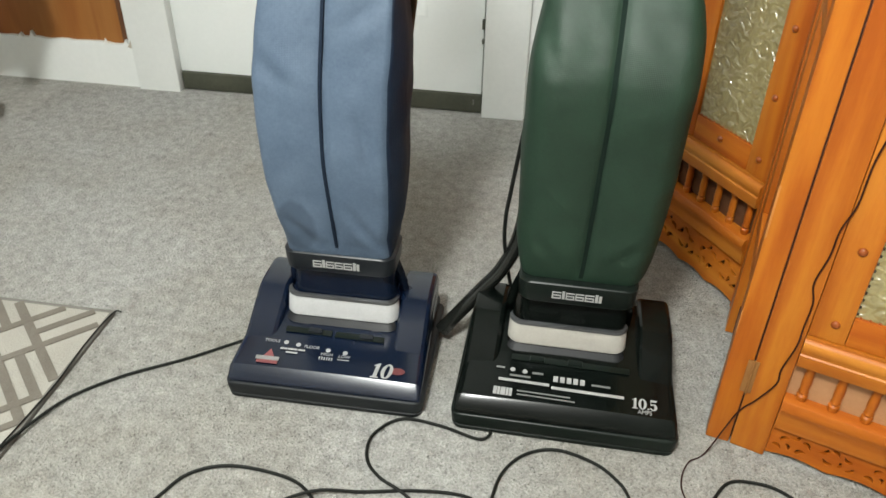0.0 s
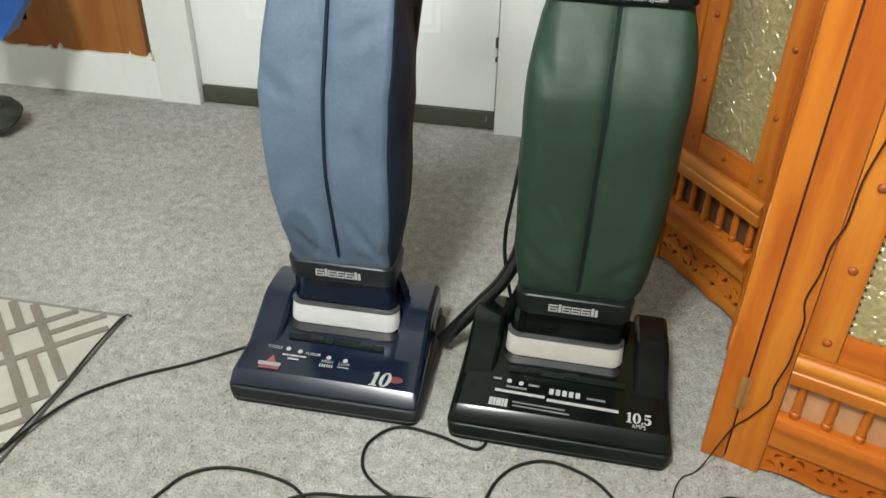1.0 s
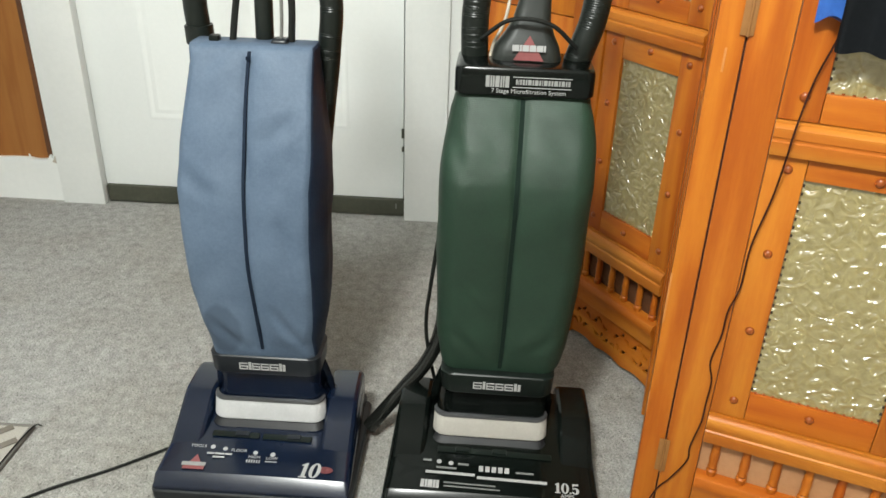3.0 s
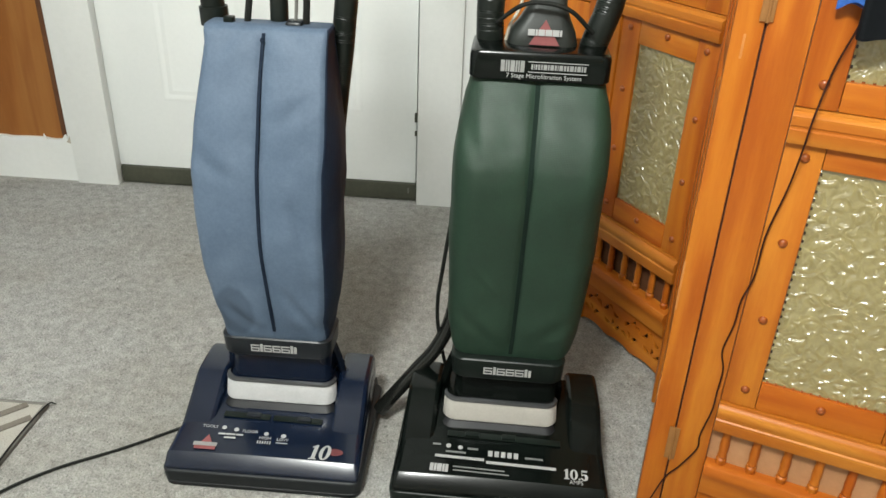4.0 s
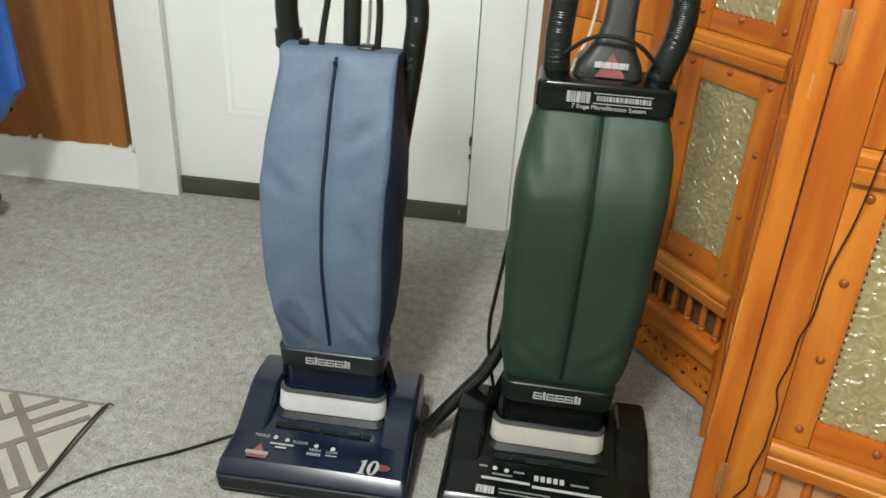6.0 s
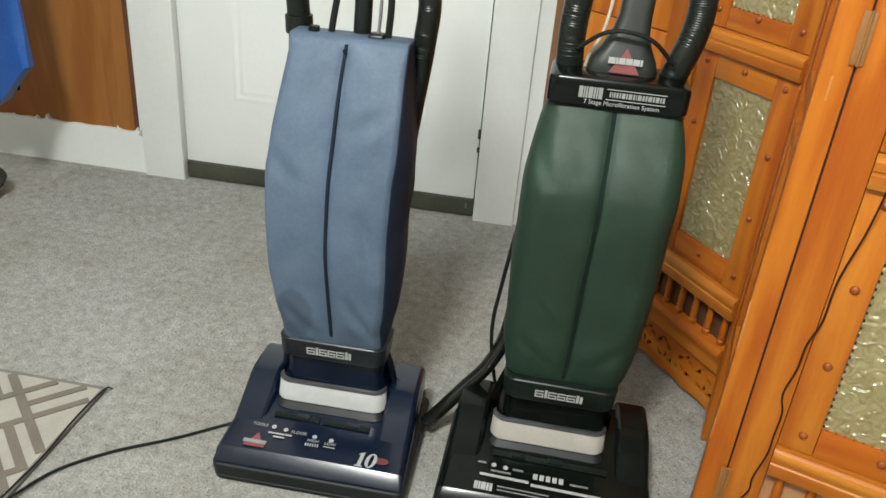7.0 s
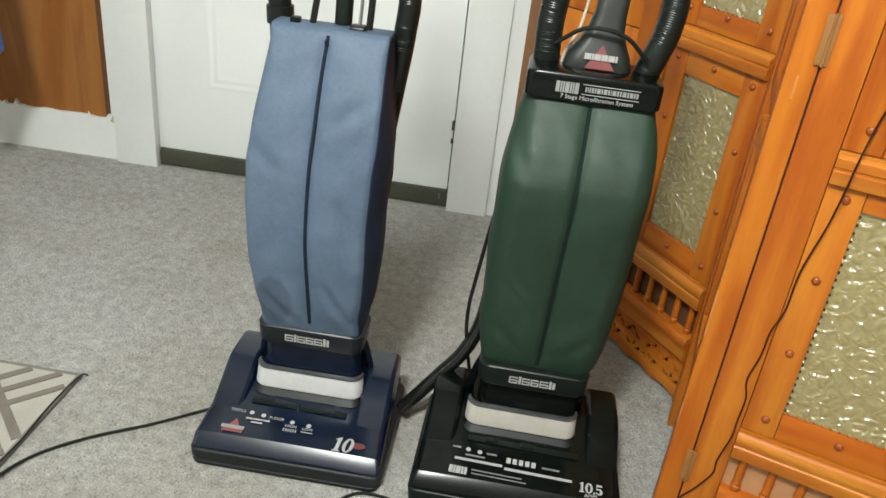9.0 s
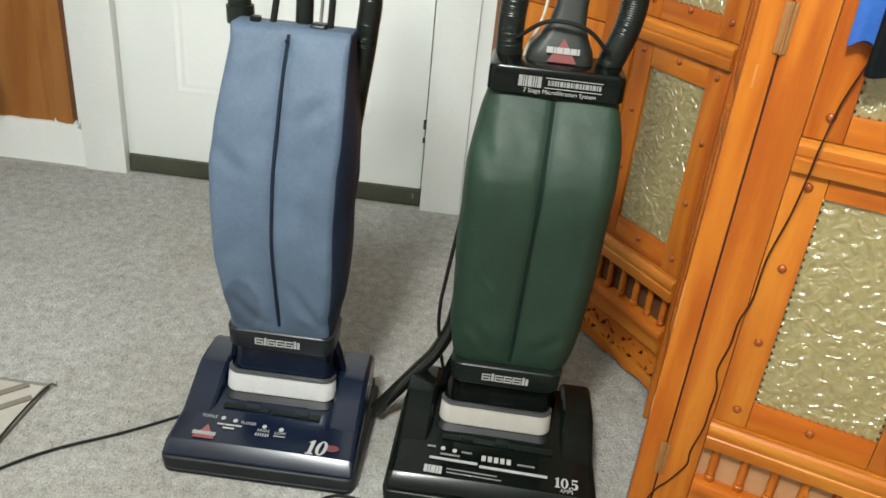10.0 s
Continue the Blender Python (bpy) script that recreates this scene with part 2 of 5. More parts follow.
CHROME = surf("worn_chrome_trim", (0.055, 0.057, 0.060), (0.095, 0.098, 0.103), 0.34, 0.5, 20, 200, 0.05)
WAND = surf("smooth_grey_black_tube", (0.006, 0.0068, 0.0058), (0.011, 0.012, 0.0105), 0.2, 0, 12, 200, 0.03)
HOSE = hose_mat("black_green_hose", (0.0060, 0.0085, 0.0068))
CABLE = surf("black_cable", (0.004, 0.005, 0.004), (0.009, 0.010, 0.008), 0.65, 0, 30, 300, 0.1, spec=0.25)
BROWNCABLE = surf("brown_cable", (0.016, 0.003, 0.002), (0.034, 0.008, 0.004), 0.7, 0, 30, 300, 0.1, spec=0.2)
DENIM = fabric_mat("blue_grey_bag_cloth", (0.047, 0.077, 0.124), (0.094, 0.136, 0.198), rough=0.66, spec=0.55, stain=((-0.052, 0.288), (0.034, 0.052)))
GUSSET_SHADE = fabric_mat("shaded_gusset_cloth", (0.009, 0.017, 0.038), (0.019, 0.033, 0.062), rough=0.65)
GREENBAG = fabric_mat("dark_green_bag_cloth", (0.0046, 0.0198, 0.0096), (0.0100, 0.0365, 0.0190), rough=0.60, spec=0.55)
NAVYTRIM = surf("navy_zip_tape", (0.006, 0.011, 0.022), (0.012, 0.020, 0.036), 0.85, spec=0.15)
GREENTRIM = surf("dark_green_zip_tape", (0.004, 0.0105, 0.0075), (0.008, 0.018, 0.013), 0.85, spec=0.15)
PRINT = surf("white_print", (0.29, 0.29, 0.285), (0.38, 0.38, 0.375), 0.5)
SOFTPRINT = surf("worn_white_print", (0.19, 0.192, 0.187), (0.28, 0.282, 0.276), 0.5)
GREYPRINT = surf("grey_print", (0.12, 0.125, 0.12), (0.19, 0.195, 0.19), 0.5)
REDPRINT = surf("faded_red_print", (0.17, 0.045, 0.046), (0.235, 0.070, 0.068), 0.5)
REDDARK = surf("dark_red_print", (0.105, 0.026, 0.028), (0.15, 0.040, 0.040), 0.5)
RUGBASE = surf("cream_rug_pile", (0.35, 0.335, 0.295), (0.45, 0.432, 0.385), 0.95, 0, 9, 260, 0.7, spec=0.1, dist=0.004)
RUGLINE = surf("taupe_rug_pile", (0.145, 0.130, 0.108), (0.205, 0.186, 0.158), 0.95, 0, 9, 260, 0.7, spec=0.1, dist=0.004)
RUGEDGE = surf("grey_rug_binding", (0.13, 0.125, 0.11), (0.21, 0.20, 0.18), 0.9, 0, 9, 260, 0.4)
BLUECLOTH = surf("bright_blue_nylon", (0.010, 0.060, 0.26), (0.022, 0.115, 0.42), 0.45, 0, 9, 160, 0.25)
BLACKCLOTH = surf("black_nylon", (0.003, 0.004, 0.005), (0.007, 0.008, 0.010), 0.85, 0, 9, 160, 0.25, spec=0.12)
OLIVE = surf("dark_olive_cloth", (0.012, 0.016, 0.010), (0.035, 0.042, 0.028), 0.8, 0, 12, 200, 0.3)
BRASS = surf("aged_dull_brass", (0.21, 0.088, 0.020), (0.27, 0.120, 0.030), 0.6, 0.0, 20, 200, 0.08)
STEEL = surf("dull_steel", (0.20, 0.20, 0.19), (0.34, 0.34, 0.32), 0.4, 0.8, 20, 200, 0.08)


# ---- mesh builders ----
def mesh_of(bm, name, mat, smooth=38):
    me = bpy.data.meshes.new(name)
    bmesh.ops.recalc_face_normals(bm, faces=bm.faces)
    bm.to_mesh(me)
    bm.free()
    me.polygons.foreach_set("use_smooth", [True] * len(me.polygons))
    me.set_sharp_from_angle(angle=radians(smooth))
    me.materials.append(mat)
    return me


def part(name, bm, material, parent, label="", m=None, smooth=38):
    ob = new(name, mesh_of(bm, name, material, smooth))
    ob.parent = parent
    if m is not None:
        ob.matrix_basis = m
    if label:
        tagged(ob, label)
    return ob


def thing(name, label, category, m=None, kind="", group=""):
    ob = new(name)
    ob.empty_display_size = 0.05
    if m is not None:
        ob.matrix_basis = m
    return tagged(ob, label, category, group, kind)


def solid(name, bm, material, label, category="", kind="", m=None):
    ob = new(name, mesh_of(bm, name, material))
    if m is not None:
        ob.matrix_basis = m
    return tagged(ob, label, category, "", kind)


def add_box(bm, lo, hi, bevel=0.0, seg=2):
    vs = [bm.verts.new((x, y, z)) for x in (lo[0], hi[0]) for y in (lo[1], hi[1]) for z in (lo[2], hi[2])]
    fs = [bm.faces.new([vs[i] for i in q]) for q in ((0, 1, 3, 2), (4, 6, 7, 5), (0, 4, 5, 1), (2, 3, 7, 6), (0, 2, 6, 4), (1, 5, 7, 3))]
    if bevel:
        es = {e for f in fs for e in f.edges}
        bmesh.ops.bevel(bm, geom=list(es), offset=bevel, segments=seg, profile=0.6, affect="EDGES")
    return bm


def box(lo, hi, bevel=0.0, seg=2):
    return add_box(bmesh.new(), lo, hi, bevel, seg)


def loft(rings, caps=True):
    bm = bmesh.new()
    rows = [[bm.verts.new(p) for p in r] for r in rings]
    n = len(rows[0])
    for a, b in zip(rows, rows[1:]):
        for i in range(n):
            j = (i + 1) % n
            bm.faces.new((a[i], a[j], b[j], b[i]))
    if caps:
        bm.faces.new(rows[0][::-1])
        bm.faces.new(rows[-1])
    return bm


def smooth_path(pts, steps=8):
    """Points along a Catmull-Rom curve through pts."""
    p = [Vector(q) for q in pts]
    p = [2 * p[0] - p[1], *p, 2 * p[-1] - p[-2]]
    out = []
    for i in range(1, len(p) - 2):
        for k in range(steps):
            t = k / steps
            a, b, c, d = p[i - 1:i + 3]
            out.append(0.5 * (2 * b + (c - a) * t + (2 * a - 5 * b + 4 * c - d) * t * t + (3 * b - a - 3 * c + d) * t ** 3))
    out.append(p[-2])
    return out


def tube(pts, r, n=10, steps=8, ribs=0.0, pitch=0.006, flat=1.0):
    """A tube along a smooth path; ribs give it a corrugated wall."""
    path = smooth_path(pts, steps)
    if ribs:
        fine, step = [path[0]], pitch / 2
        for a, b in zip(path, path[1:]):
            k = max(1, round((b - a).length / step))
            fine += [a.lerp(b, (i + 1) / k) for i in range(k)]
        path = fine
    rings, up = [], None
    for i, q in enumerate(path):
        d = (path[min(i + 1, len(path) - 1)] - path[max(i - 1, 0)]).normalized()
        if up is None:
            up = d.orthogonal().normalized()
        up = (up - d * up.dot(d)).normalized()
        side = d.cross(up)
        rr = r + (ribs if i % 2 else -ribs) * 0.5
        rings.append([q + rr * (math.cos(a) * up + math.sin(a) * side * flat) for a in (2 * math.pi * k / n for k in range(n))])
    return loft(rings)


def lathe(profile, n=14):
    """A turned shape about z, from (radius, height) pairs."""
    return loft([[(r * math.cos(2 * math.pi * k / n), r * math.sin(2 * math.pi * k / n), z) for k in range(n)] for r, z in profile])


def rounded(hw, hd, r, n=6):
    """A rounded rectangle about the origin, anticlockwise."""
    out = []
    for cx, cy, a0 in ((hw - r, hd - r, 0), (-hw + r, hd - r, 90), (-hw + r, -hd + r, 180), (hw - r, -hd + r, 270)):
        for k in range(n + 1):
            a = radians(a0 + 90 * k / n)
            out.append((cx + r * math.cos(a), cy + r * math.sin(a)))
    return out


def lerp_table(table, x):
    for a, b in zip(table, table[1:]):
        if x <= b[0]:
            t = max(0.0, (x - a[0]) / (b[0] - a[0]))
            t2 = t * t * (3 - 2 * t) if len(table) > 4 else t
            return [u + (w - u) * (0.5 * t + 0.5 * t2) for u, w in zip(a[1:], b[1:])]
    return list(table[-1][1:])


def flat_shape(name, splines, depth, bevel=0.0):
    """A thin plate in the xz plane from closed outlines, inner ones cut out; its front lies at y = 0 - depth."""
    cu = bpy.data.curves.new(name, "CURVE")
    cu.dimensions, cu.fill_mode, cu.extrude, cu.bevel_depth = "2D", "BOTH", depth / 2, bevel
    for pts in splines:
        sp = cu.splines.new("POLY")
        sp.points.add(len(pts) - 1)
        for q, (x, z) in zip(sp.points, pts):
            q.co = (x, z, 0, 1)
        sp.use_cyclic_u = True
    ob = bpy.data.objects.new(name, cu)
    me = bpy.data.meshes.new_from_object(ob)
    bpy.data.objects.remove(ob)
    bm = bmesh.new()
    bm.from_mesh(me)
    bpy.data.meshes.remove(me)
    bm.transform(Matrix.Rotation(radians(90), 4, "X") @ Matrix.Translation((0, 0, depth / 2)))
    return bm


def letters(body, size, depth=0.0006, shear=0.0, space=1.0, bold=0.0, wide=1.0):
    """Lettering lying in the xy plane, centred, in the built-in font."""
    cu = bpy.data.curves.new("lettering", "FONT")
    cu.body, cu.size, cu.extrude, cu.align_x, cu.align_y, cu.shear, cu.space_character = body, size, depth / 2, "CENTER", "CENTER", shear, space
    cu.resolution_u, cu.offset = 3, bold
    ob = bpy.data.objects.new("lettering", cu)
    me = bpy.data.meshes.new_from_object(ob)
    bpy.data.objects.remove(ob)
    bm = bmesh.new()
    bm.from_mesh(me)
    bpy.data.meshes.remove(me)
    bm.transform(Matrix.Diagonal((wide, 1, 1, 1)))
    return bm


def bars(widths, height, gap=0.0012, depth=0.0006):
    """A row of plain bars in the xy plane, centred."""
    bm, x = bmesh.new(), -(sum(widths) + gap * (len(widths) - 1)) / 2
    for w in widths:
        add_box(bm, (x, -height / 2, 0), (x + w, height / 2, depth))
        x += w + gap
    return bm


def disc(r, depth=0.0006, n=16, sx=1.0):
    return loft([[(sx * r * math.cos(2 * math.pi * k / n), r * math.sin(2 * math.pi * k / n), z) for k in range(n)] for z in (0, depth)])


def triangle(w, h, depth=0.0006):
    return loft([[(-w / 2, -h / 2, z), (w / 2, -h / 2, z), (0, h / 2, z)] for z in (0, depth)])


# ---- the room ----
XL, XR, YB, YN, TOP = -2.3, 1.9, -2.3, 2.35, 2.56
DL, DR, DH = -0.95, -0.04, 2.03
solid("floor", box((XL - 0.1, YB - 0.1, -0.12), (XR + 0.1, YN + 0.2, 0.0)), CARPET, "grey cut-pile carpet, slightly soiled, wall to wall", kind="structure")
wn = bmesh.new()
add_box(wn, (XL, YN, 0), (-1.60, YN + 0.12, TOP))
add_box(wn, (-1.60, YN, 1.95), (-1.09, YN + 0.12, TOP))
add_box(wn, (-1.60, YN + 0.05, 0.0), (-1.09, YN + 0.12, 1.95))
add_box(wn, (-1.09, YN, 0), (DL, YN + 0.12, TOP))
add_box(wn, (DL, YN, DH), (DR, YN + 0.12, TOP))
add_box(wn, (DR, YN, 0), (XR, YN + 0.12, TOP))
solid("wall_north", wn, WALL, "white painted wall with a door and a bare wooden panel", kind="structure")
# out-of-view walls and ceiling are added; their tones set the bounce light
solid("wall_south", box((XL, YB - 0.12, 0), (XR, YB, TOP)), TANWALL, "plain tan painted wall", kind="structure")
solid("wall_west", box((XL - 0.12, YB - 0.12, 0), (XL, YN + 0.12, TOP)), WALL, "plain white painted wall", kind="structure")
solid("wall_east", box((XR, YB - 0.12, 0), (XR + 0.12, YN + 0.12, TOP)), TANWALL, "plain tan painted wall", kind="structure")
solid("ceiling", box((XL - 0.12, YB - 0.12, TOP), (XR + 0.12, YN + 0.12, TOP + 0.1)), CEILING, "plain white ceiling", kind="structure")

# the door, its casing and its sweep
door = thing("door_1", "white panelled door, closed, with a dark rubber sweep at its foot", "door", kind="structure")
part("door_slab", box((DL - 0.012, YN + 0.0195, 0.056), (DR - 0.0080, YN + 0.06, DH - 0.006), 0.002), DOORWHITE, door)
part("door_sweep", box((DL + 0.005, YN + 0.008, 0.004), (DR - 0.005, YN + 0.05, 0.056), 0.003), SWEEP, door, "dark rubber door sweep")
part("back_board", box((DL, YN + 0.075, 0), (DR, YN + 0.12, DH)), DOORWHITE, door)
for px0, px1 in ((DL + 0.16, DL + 0.43), (DR - 0.43, DR - 0.16)):
    for pz0, pz1 in ((0.262, 0.80), (0.93, 1.50), (1.62, 1.90)):
        yf = YN + 0.02
        rings = []
        for inset, dy in ((0.0, 0.001), (0.006, -0.0018), (0.014, -0.0018), (0.024, -0.0002), (0.050, -0.001), (0.056, -0.001)):
            a, b, c, d = px0 + inset, px1 - inset, pz0 + inset, pz1 - inset
            rings.append([(a, yf + dy, c), (b, yf + dy, c), (b, yf + dy, d), (a, yf + dy, d)])
        part("door_panel", loft(rings), DOORWHITE, door)
part("strike_plate", box((DR - 0.013, YN + 0.010, 0.247), (DR - 0.0025, YN + 0.021, 0.273), 0.001), SWEEP, door, "small dark metal catch")
part("hinge_pin", box((DR - 0.012, YN + 0.010, 0.206), (DR - 0.0025, YN + 0.021, 0.219), 0.001), SWEEP, door)
part("sweep_screw", box((DR - 0.030, YN + 0.004, 0.028), (DR - 0.026, YN + 0.009, 0.044), 0.001), STEEL, door, "small pale screw")
for x0, x1, z0, z1 in ((DL - 0.125, DL + 0.003, 0, DH + 0.1), (DR - 0.002, DR + 0.118, 0, DH + 0.1), (DL + 0.0035, DR - 0.0025, DH - 0.003, DH + 0.1)):
    solid("trim", box((x0, YN - 0.016, z0), (x1, YN + 0.018, z1), 0.004), PAINT, "white gloss-painted wooden door casing", kind="structure")

# bare wooden panel left of the door, with torn paint round it
random.seed(4)
panel = thing("wall_panel", "bare brown wooden panel in the white wall, paint torn at its edges", "wall panel", kind="structure")
part("panel_board", box((-1.60, YN + 0.012, 0.10), (-1.065, YN + 0.045, 1.95)), BARE_WOOD, panel, "bare brown wood, stained")


def ragged_edge(a, b, teeth, amp, flip):
    """A strip along one edge of the panel, with a torn inner side."""
    pts = []
    n = teeth
    for i in range(n + 1):
        t = i / n
        base = amp * (0.35 + 0.65 * noise.noise((t * 9.0 + flip, flip * 3.1, 0.2)))
        spike = amp * 1.5 * random.random() if random.random() < 0.16 else 0
        pts.append((t, max(0.0, base) + spike))
    out = [(a[0] + (b[0] - a[0]) * t, a[1] + (b[1] - a[1]) * t) for t in (0, 1)]
    d = Vector((b[0] - a[0], b[1] - a[1])).normalized()
    nrm = Vector((-d.y, d.x))
    inner = [(a[0] + (b[0] - a[0]) * t + nrm.x * h, a[1] + (b[1] - a[1]) * t + nrm.y * h) for t, h in pts]
    return [out[0], out[1], *inner[::-1]]


part("stained_edge", box((-1.112, YN + 0.0105, 0.12), (-1.066, YN + 0.013, 1.94)), STAIN_SHADE_WOOD, panel, "dark stained strip along the edge")
bm = flat_shape("torn", [[(-1.60, 0.0), (-1.072, 0.0), *[(x, z) for x, z in ragged_edge((-1.60, 0.128), (-1.078, 0.128), 70, 0.012, 1)[2:]], ]], 0.012)
bm.transform(Matrix.Translation((0, YN + 0.0118, 0)))
part("paint_edge", bm, PAINT, panel, "torn white paint over board")
bm = flat_shape("torn", [[(-1.070, 0.10), (-1.070, 1.95), *ragged_edge((-1.078, 0.10), (-1.078, 1.95), 150, 0.007, 2)[2:]]], 0.012)
bm.transform(Matrix.Translation((0, YN + 0.0128, 0)))
part("paint_edge", bm, PAINT, panel, "torn white paint over board")

# curled flakes of paint at the foot of the panel
for outline, material in (([(-1.164, 0.131), (-1.152, 0.129), (-1.156, 0.139), (-1.161, 0.148)], PAINT), ([(-1.094, 0.126), (-1.067, 0.116), (-1.071, 0.131), (-1.080, 0.128), (-1.083, 0.144), (-1.088, 0.133)], RAGGED)):
    bm = flat_shape("paint_flake", [outline], 0.003)
    bm.transform(Matrix.Translation((0, YN - 0.0015, 0)))
    part("paint_flake", bm, material, panel)

# fitting of the globe lamp behind the camera; the lamp itself is its glowing globe
cl = thing("ceiling_light", "white ceiling fitting of a glowing globe lamp", "lamp", m=pose(LAMP[0], LAMP[1], 0))
part("canopy", lathe([(0.075, TOP - 0.001), (0.075, TOP - 0.015), (0.030, TOP - 0.035), (0.012, TOP - 0.04)], 24), PAINT, cl)
part("stem", lathe([(0.010, TOP - 0.036), (0.010, LAMP[2] + 0.205)], 12), PAINT, cl)
part("globe_holder", lathe([(0.012, LAMP[2] + 0.21), (0.050, LAMP[2] + 0.20), (0.055, LAMP[2] + 0.175), (0.050, LAMP[2] + 0.175)], 24), PAINT, cl)


# ---- upright vacuum cleaners ----
def vac_hood(hw, table, n_side=5):
    rings = []
    for y, w, h, z0 in table:
        r = min(0.016, (h - z0) * 0.45)
        ring = [(-w, y, z0)]
        for k in range(n_side + 1):
            a = radians(180 - 90 * k / n_side)
            ring.append((-w + r + r * math.cos(a), y, h - r + r * math.sin(a)))
        for k in range(1, 12):
            t = k / 12
            ring.append((-w + r + (2 * w - 2 * r) * t, y, h + 0.002 * math.sin(math.pi * t)))
        for k in range(n_side + 1):
            a = radians(90 - 90 * k / n_side)
            ring.append((w - r + r * math.cos(a), y, h - r + r * math.sin(a)))
        ring.append((w, y, z0))
        rings.append(ring)
    return loft(rings)


def smooth_table(sections, z):
    """The bag's cross-section at a height, with its corners eased."""
    d = max(0.0, min(0.024, z - sections[0][0], sections[-1][0] - z))
    low, mid, high = lerp_table(sections, z - d), lerp_table(sections, z), lerp_table(sections, z + d)
    return [0.3 * a + 0.4 * b + 0.3 * c for a, b, c in zip(low, mid, high)]


def crease(folds, x, z):
    """Depth of the cloth's creases at a spot on the front."""
    out = 0.0
    for x0, z0, x1, z1, amp, width in folds:
        dx, dz = x1 - x0, z1 - z0
        t = max(0.0, min(1.0, ((x - x0) * dx + (z - z0) * dz) / (dx * dx + dz * dz)))
        d = math.hypot(x - x0 - t * dx, z - z0 - t * dz) / width
        out += amp * (math.exp(-d * d) - 0.55 * math.exp(-(d - 1.6) ** 2)) * math.sin(math.pi * (0.12 + 0.76 * t))
    return out


def bag_mesh(sections, wrinkle, seed, seam=0.004, left=0.10, right=0.10, folds=()):
    """The cloth bag: rounded boxes from foot to top, with soft creases and a sunken seam in front."""
    zs = [sections[0][0] + (sections[-1][0] - sections[0][0]) * i / 84 for i in range(85)]
    rings = []
    for z in zs:
        cx, hw, yf, yb, r = smooth_table(sections, z)
        hd = (yb - yf) / 2
        r = min(r, hd * 0.95, hw * 0.95)
        ring = rounded(hw, hd, r, 8)
        full = []
        for i, (a, b) in enumerate(zip(ring, ring[1:] + ring[:1])):
            k = 26 if i % 9 == 8 else 1
            full += [(a[0] + (b[0] - a[0]) * q / k, a[1] + (b[1] - a[1]) * q / k) for q in range(k)]
        out = []
        fade = min(1.0, (z - zs[0]) / 0.05, (zs[-1] - z) / 0.03 + 0.2)
        for x, y in full:
            d = wrinkle * fade * (noise.noise((x * 8 + seed, y * 8, z * 8)) + 0.4 * noise.noise((x * 21 + seed, y * 18, z * 19 + 3)))
            bulge = 0.005 * fade * max(0.0, 1 - (abs(abs(x) - hw * 0.5) / (hw * 0.5)) ** 2) if y < 0 else 0
            dip = seam * fade * math.exp(-(x / 0.006) ** 2) if y < -hd * 0.6 else 0
            dip += crease(folds, x, z) * fade if y < -hd * 0.3 else 0
            ln = math.hypot(x, y) or 1
            front = max(0.0, -y / hd)
            x *= 1 - (right * min(1.0, (zs[-1] - z) / 0.20) if x > 0 else left) * fade * front ** 2 - 0.05 * fade * max(0.0, y / hd)
            out.append((cx + x * (1 + d / ln), (yf + yb) / 2 + y * (1 + d / ln) - bulge + dip, z))
        rings.append(out)
    return loft(rings)


def strip_on(sections, z0, z1, width, lift, dx=0.0, n=30, curve=0.0):
    """A narrow tape up the front of a bag."""
    rings = []
    for i in range(n + 1):
        t = i / n
        z = z0 + (z1 - z0) * t
        cx, hw, yf, yb, r = smooth_table(sections, z)
        x, y = cx + dx + curve * math.sin(math.pi * t), yf - lift
        rings.append([(x - width / 2, y, z), (x + width / 2, y, z), (x + width / 2, y + 0.006, z), (x - width / 2, y + 0.006, z)])
    return loft(rings)


def on_top(bm, table, x, y, turn=0.0, lift=0.0016):
    """Lay a flat mark on the hood at (x, y)."""
    h = lambda q: lerp_table([(a, c) for a, b, c, d in table], q)[0]
    slope = math.atan2(h(y + 0.006) - h(y - 0.006), 0.012)
    w = lerp_table([(a, b) for a, b, c, d in table], y)[0]
    crown = 0.002 * math.sin(math.pi * (x / (2 * w) + 0.5))
    bm.transform(Matrix.Translation((x, y, h(y) + crown + lift)) @ Matrix.Rotation(slope, 4, "X") @ Matrix.Rotation(radians(turn), 4, "Z"))
    return bm


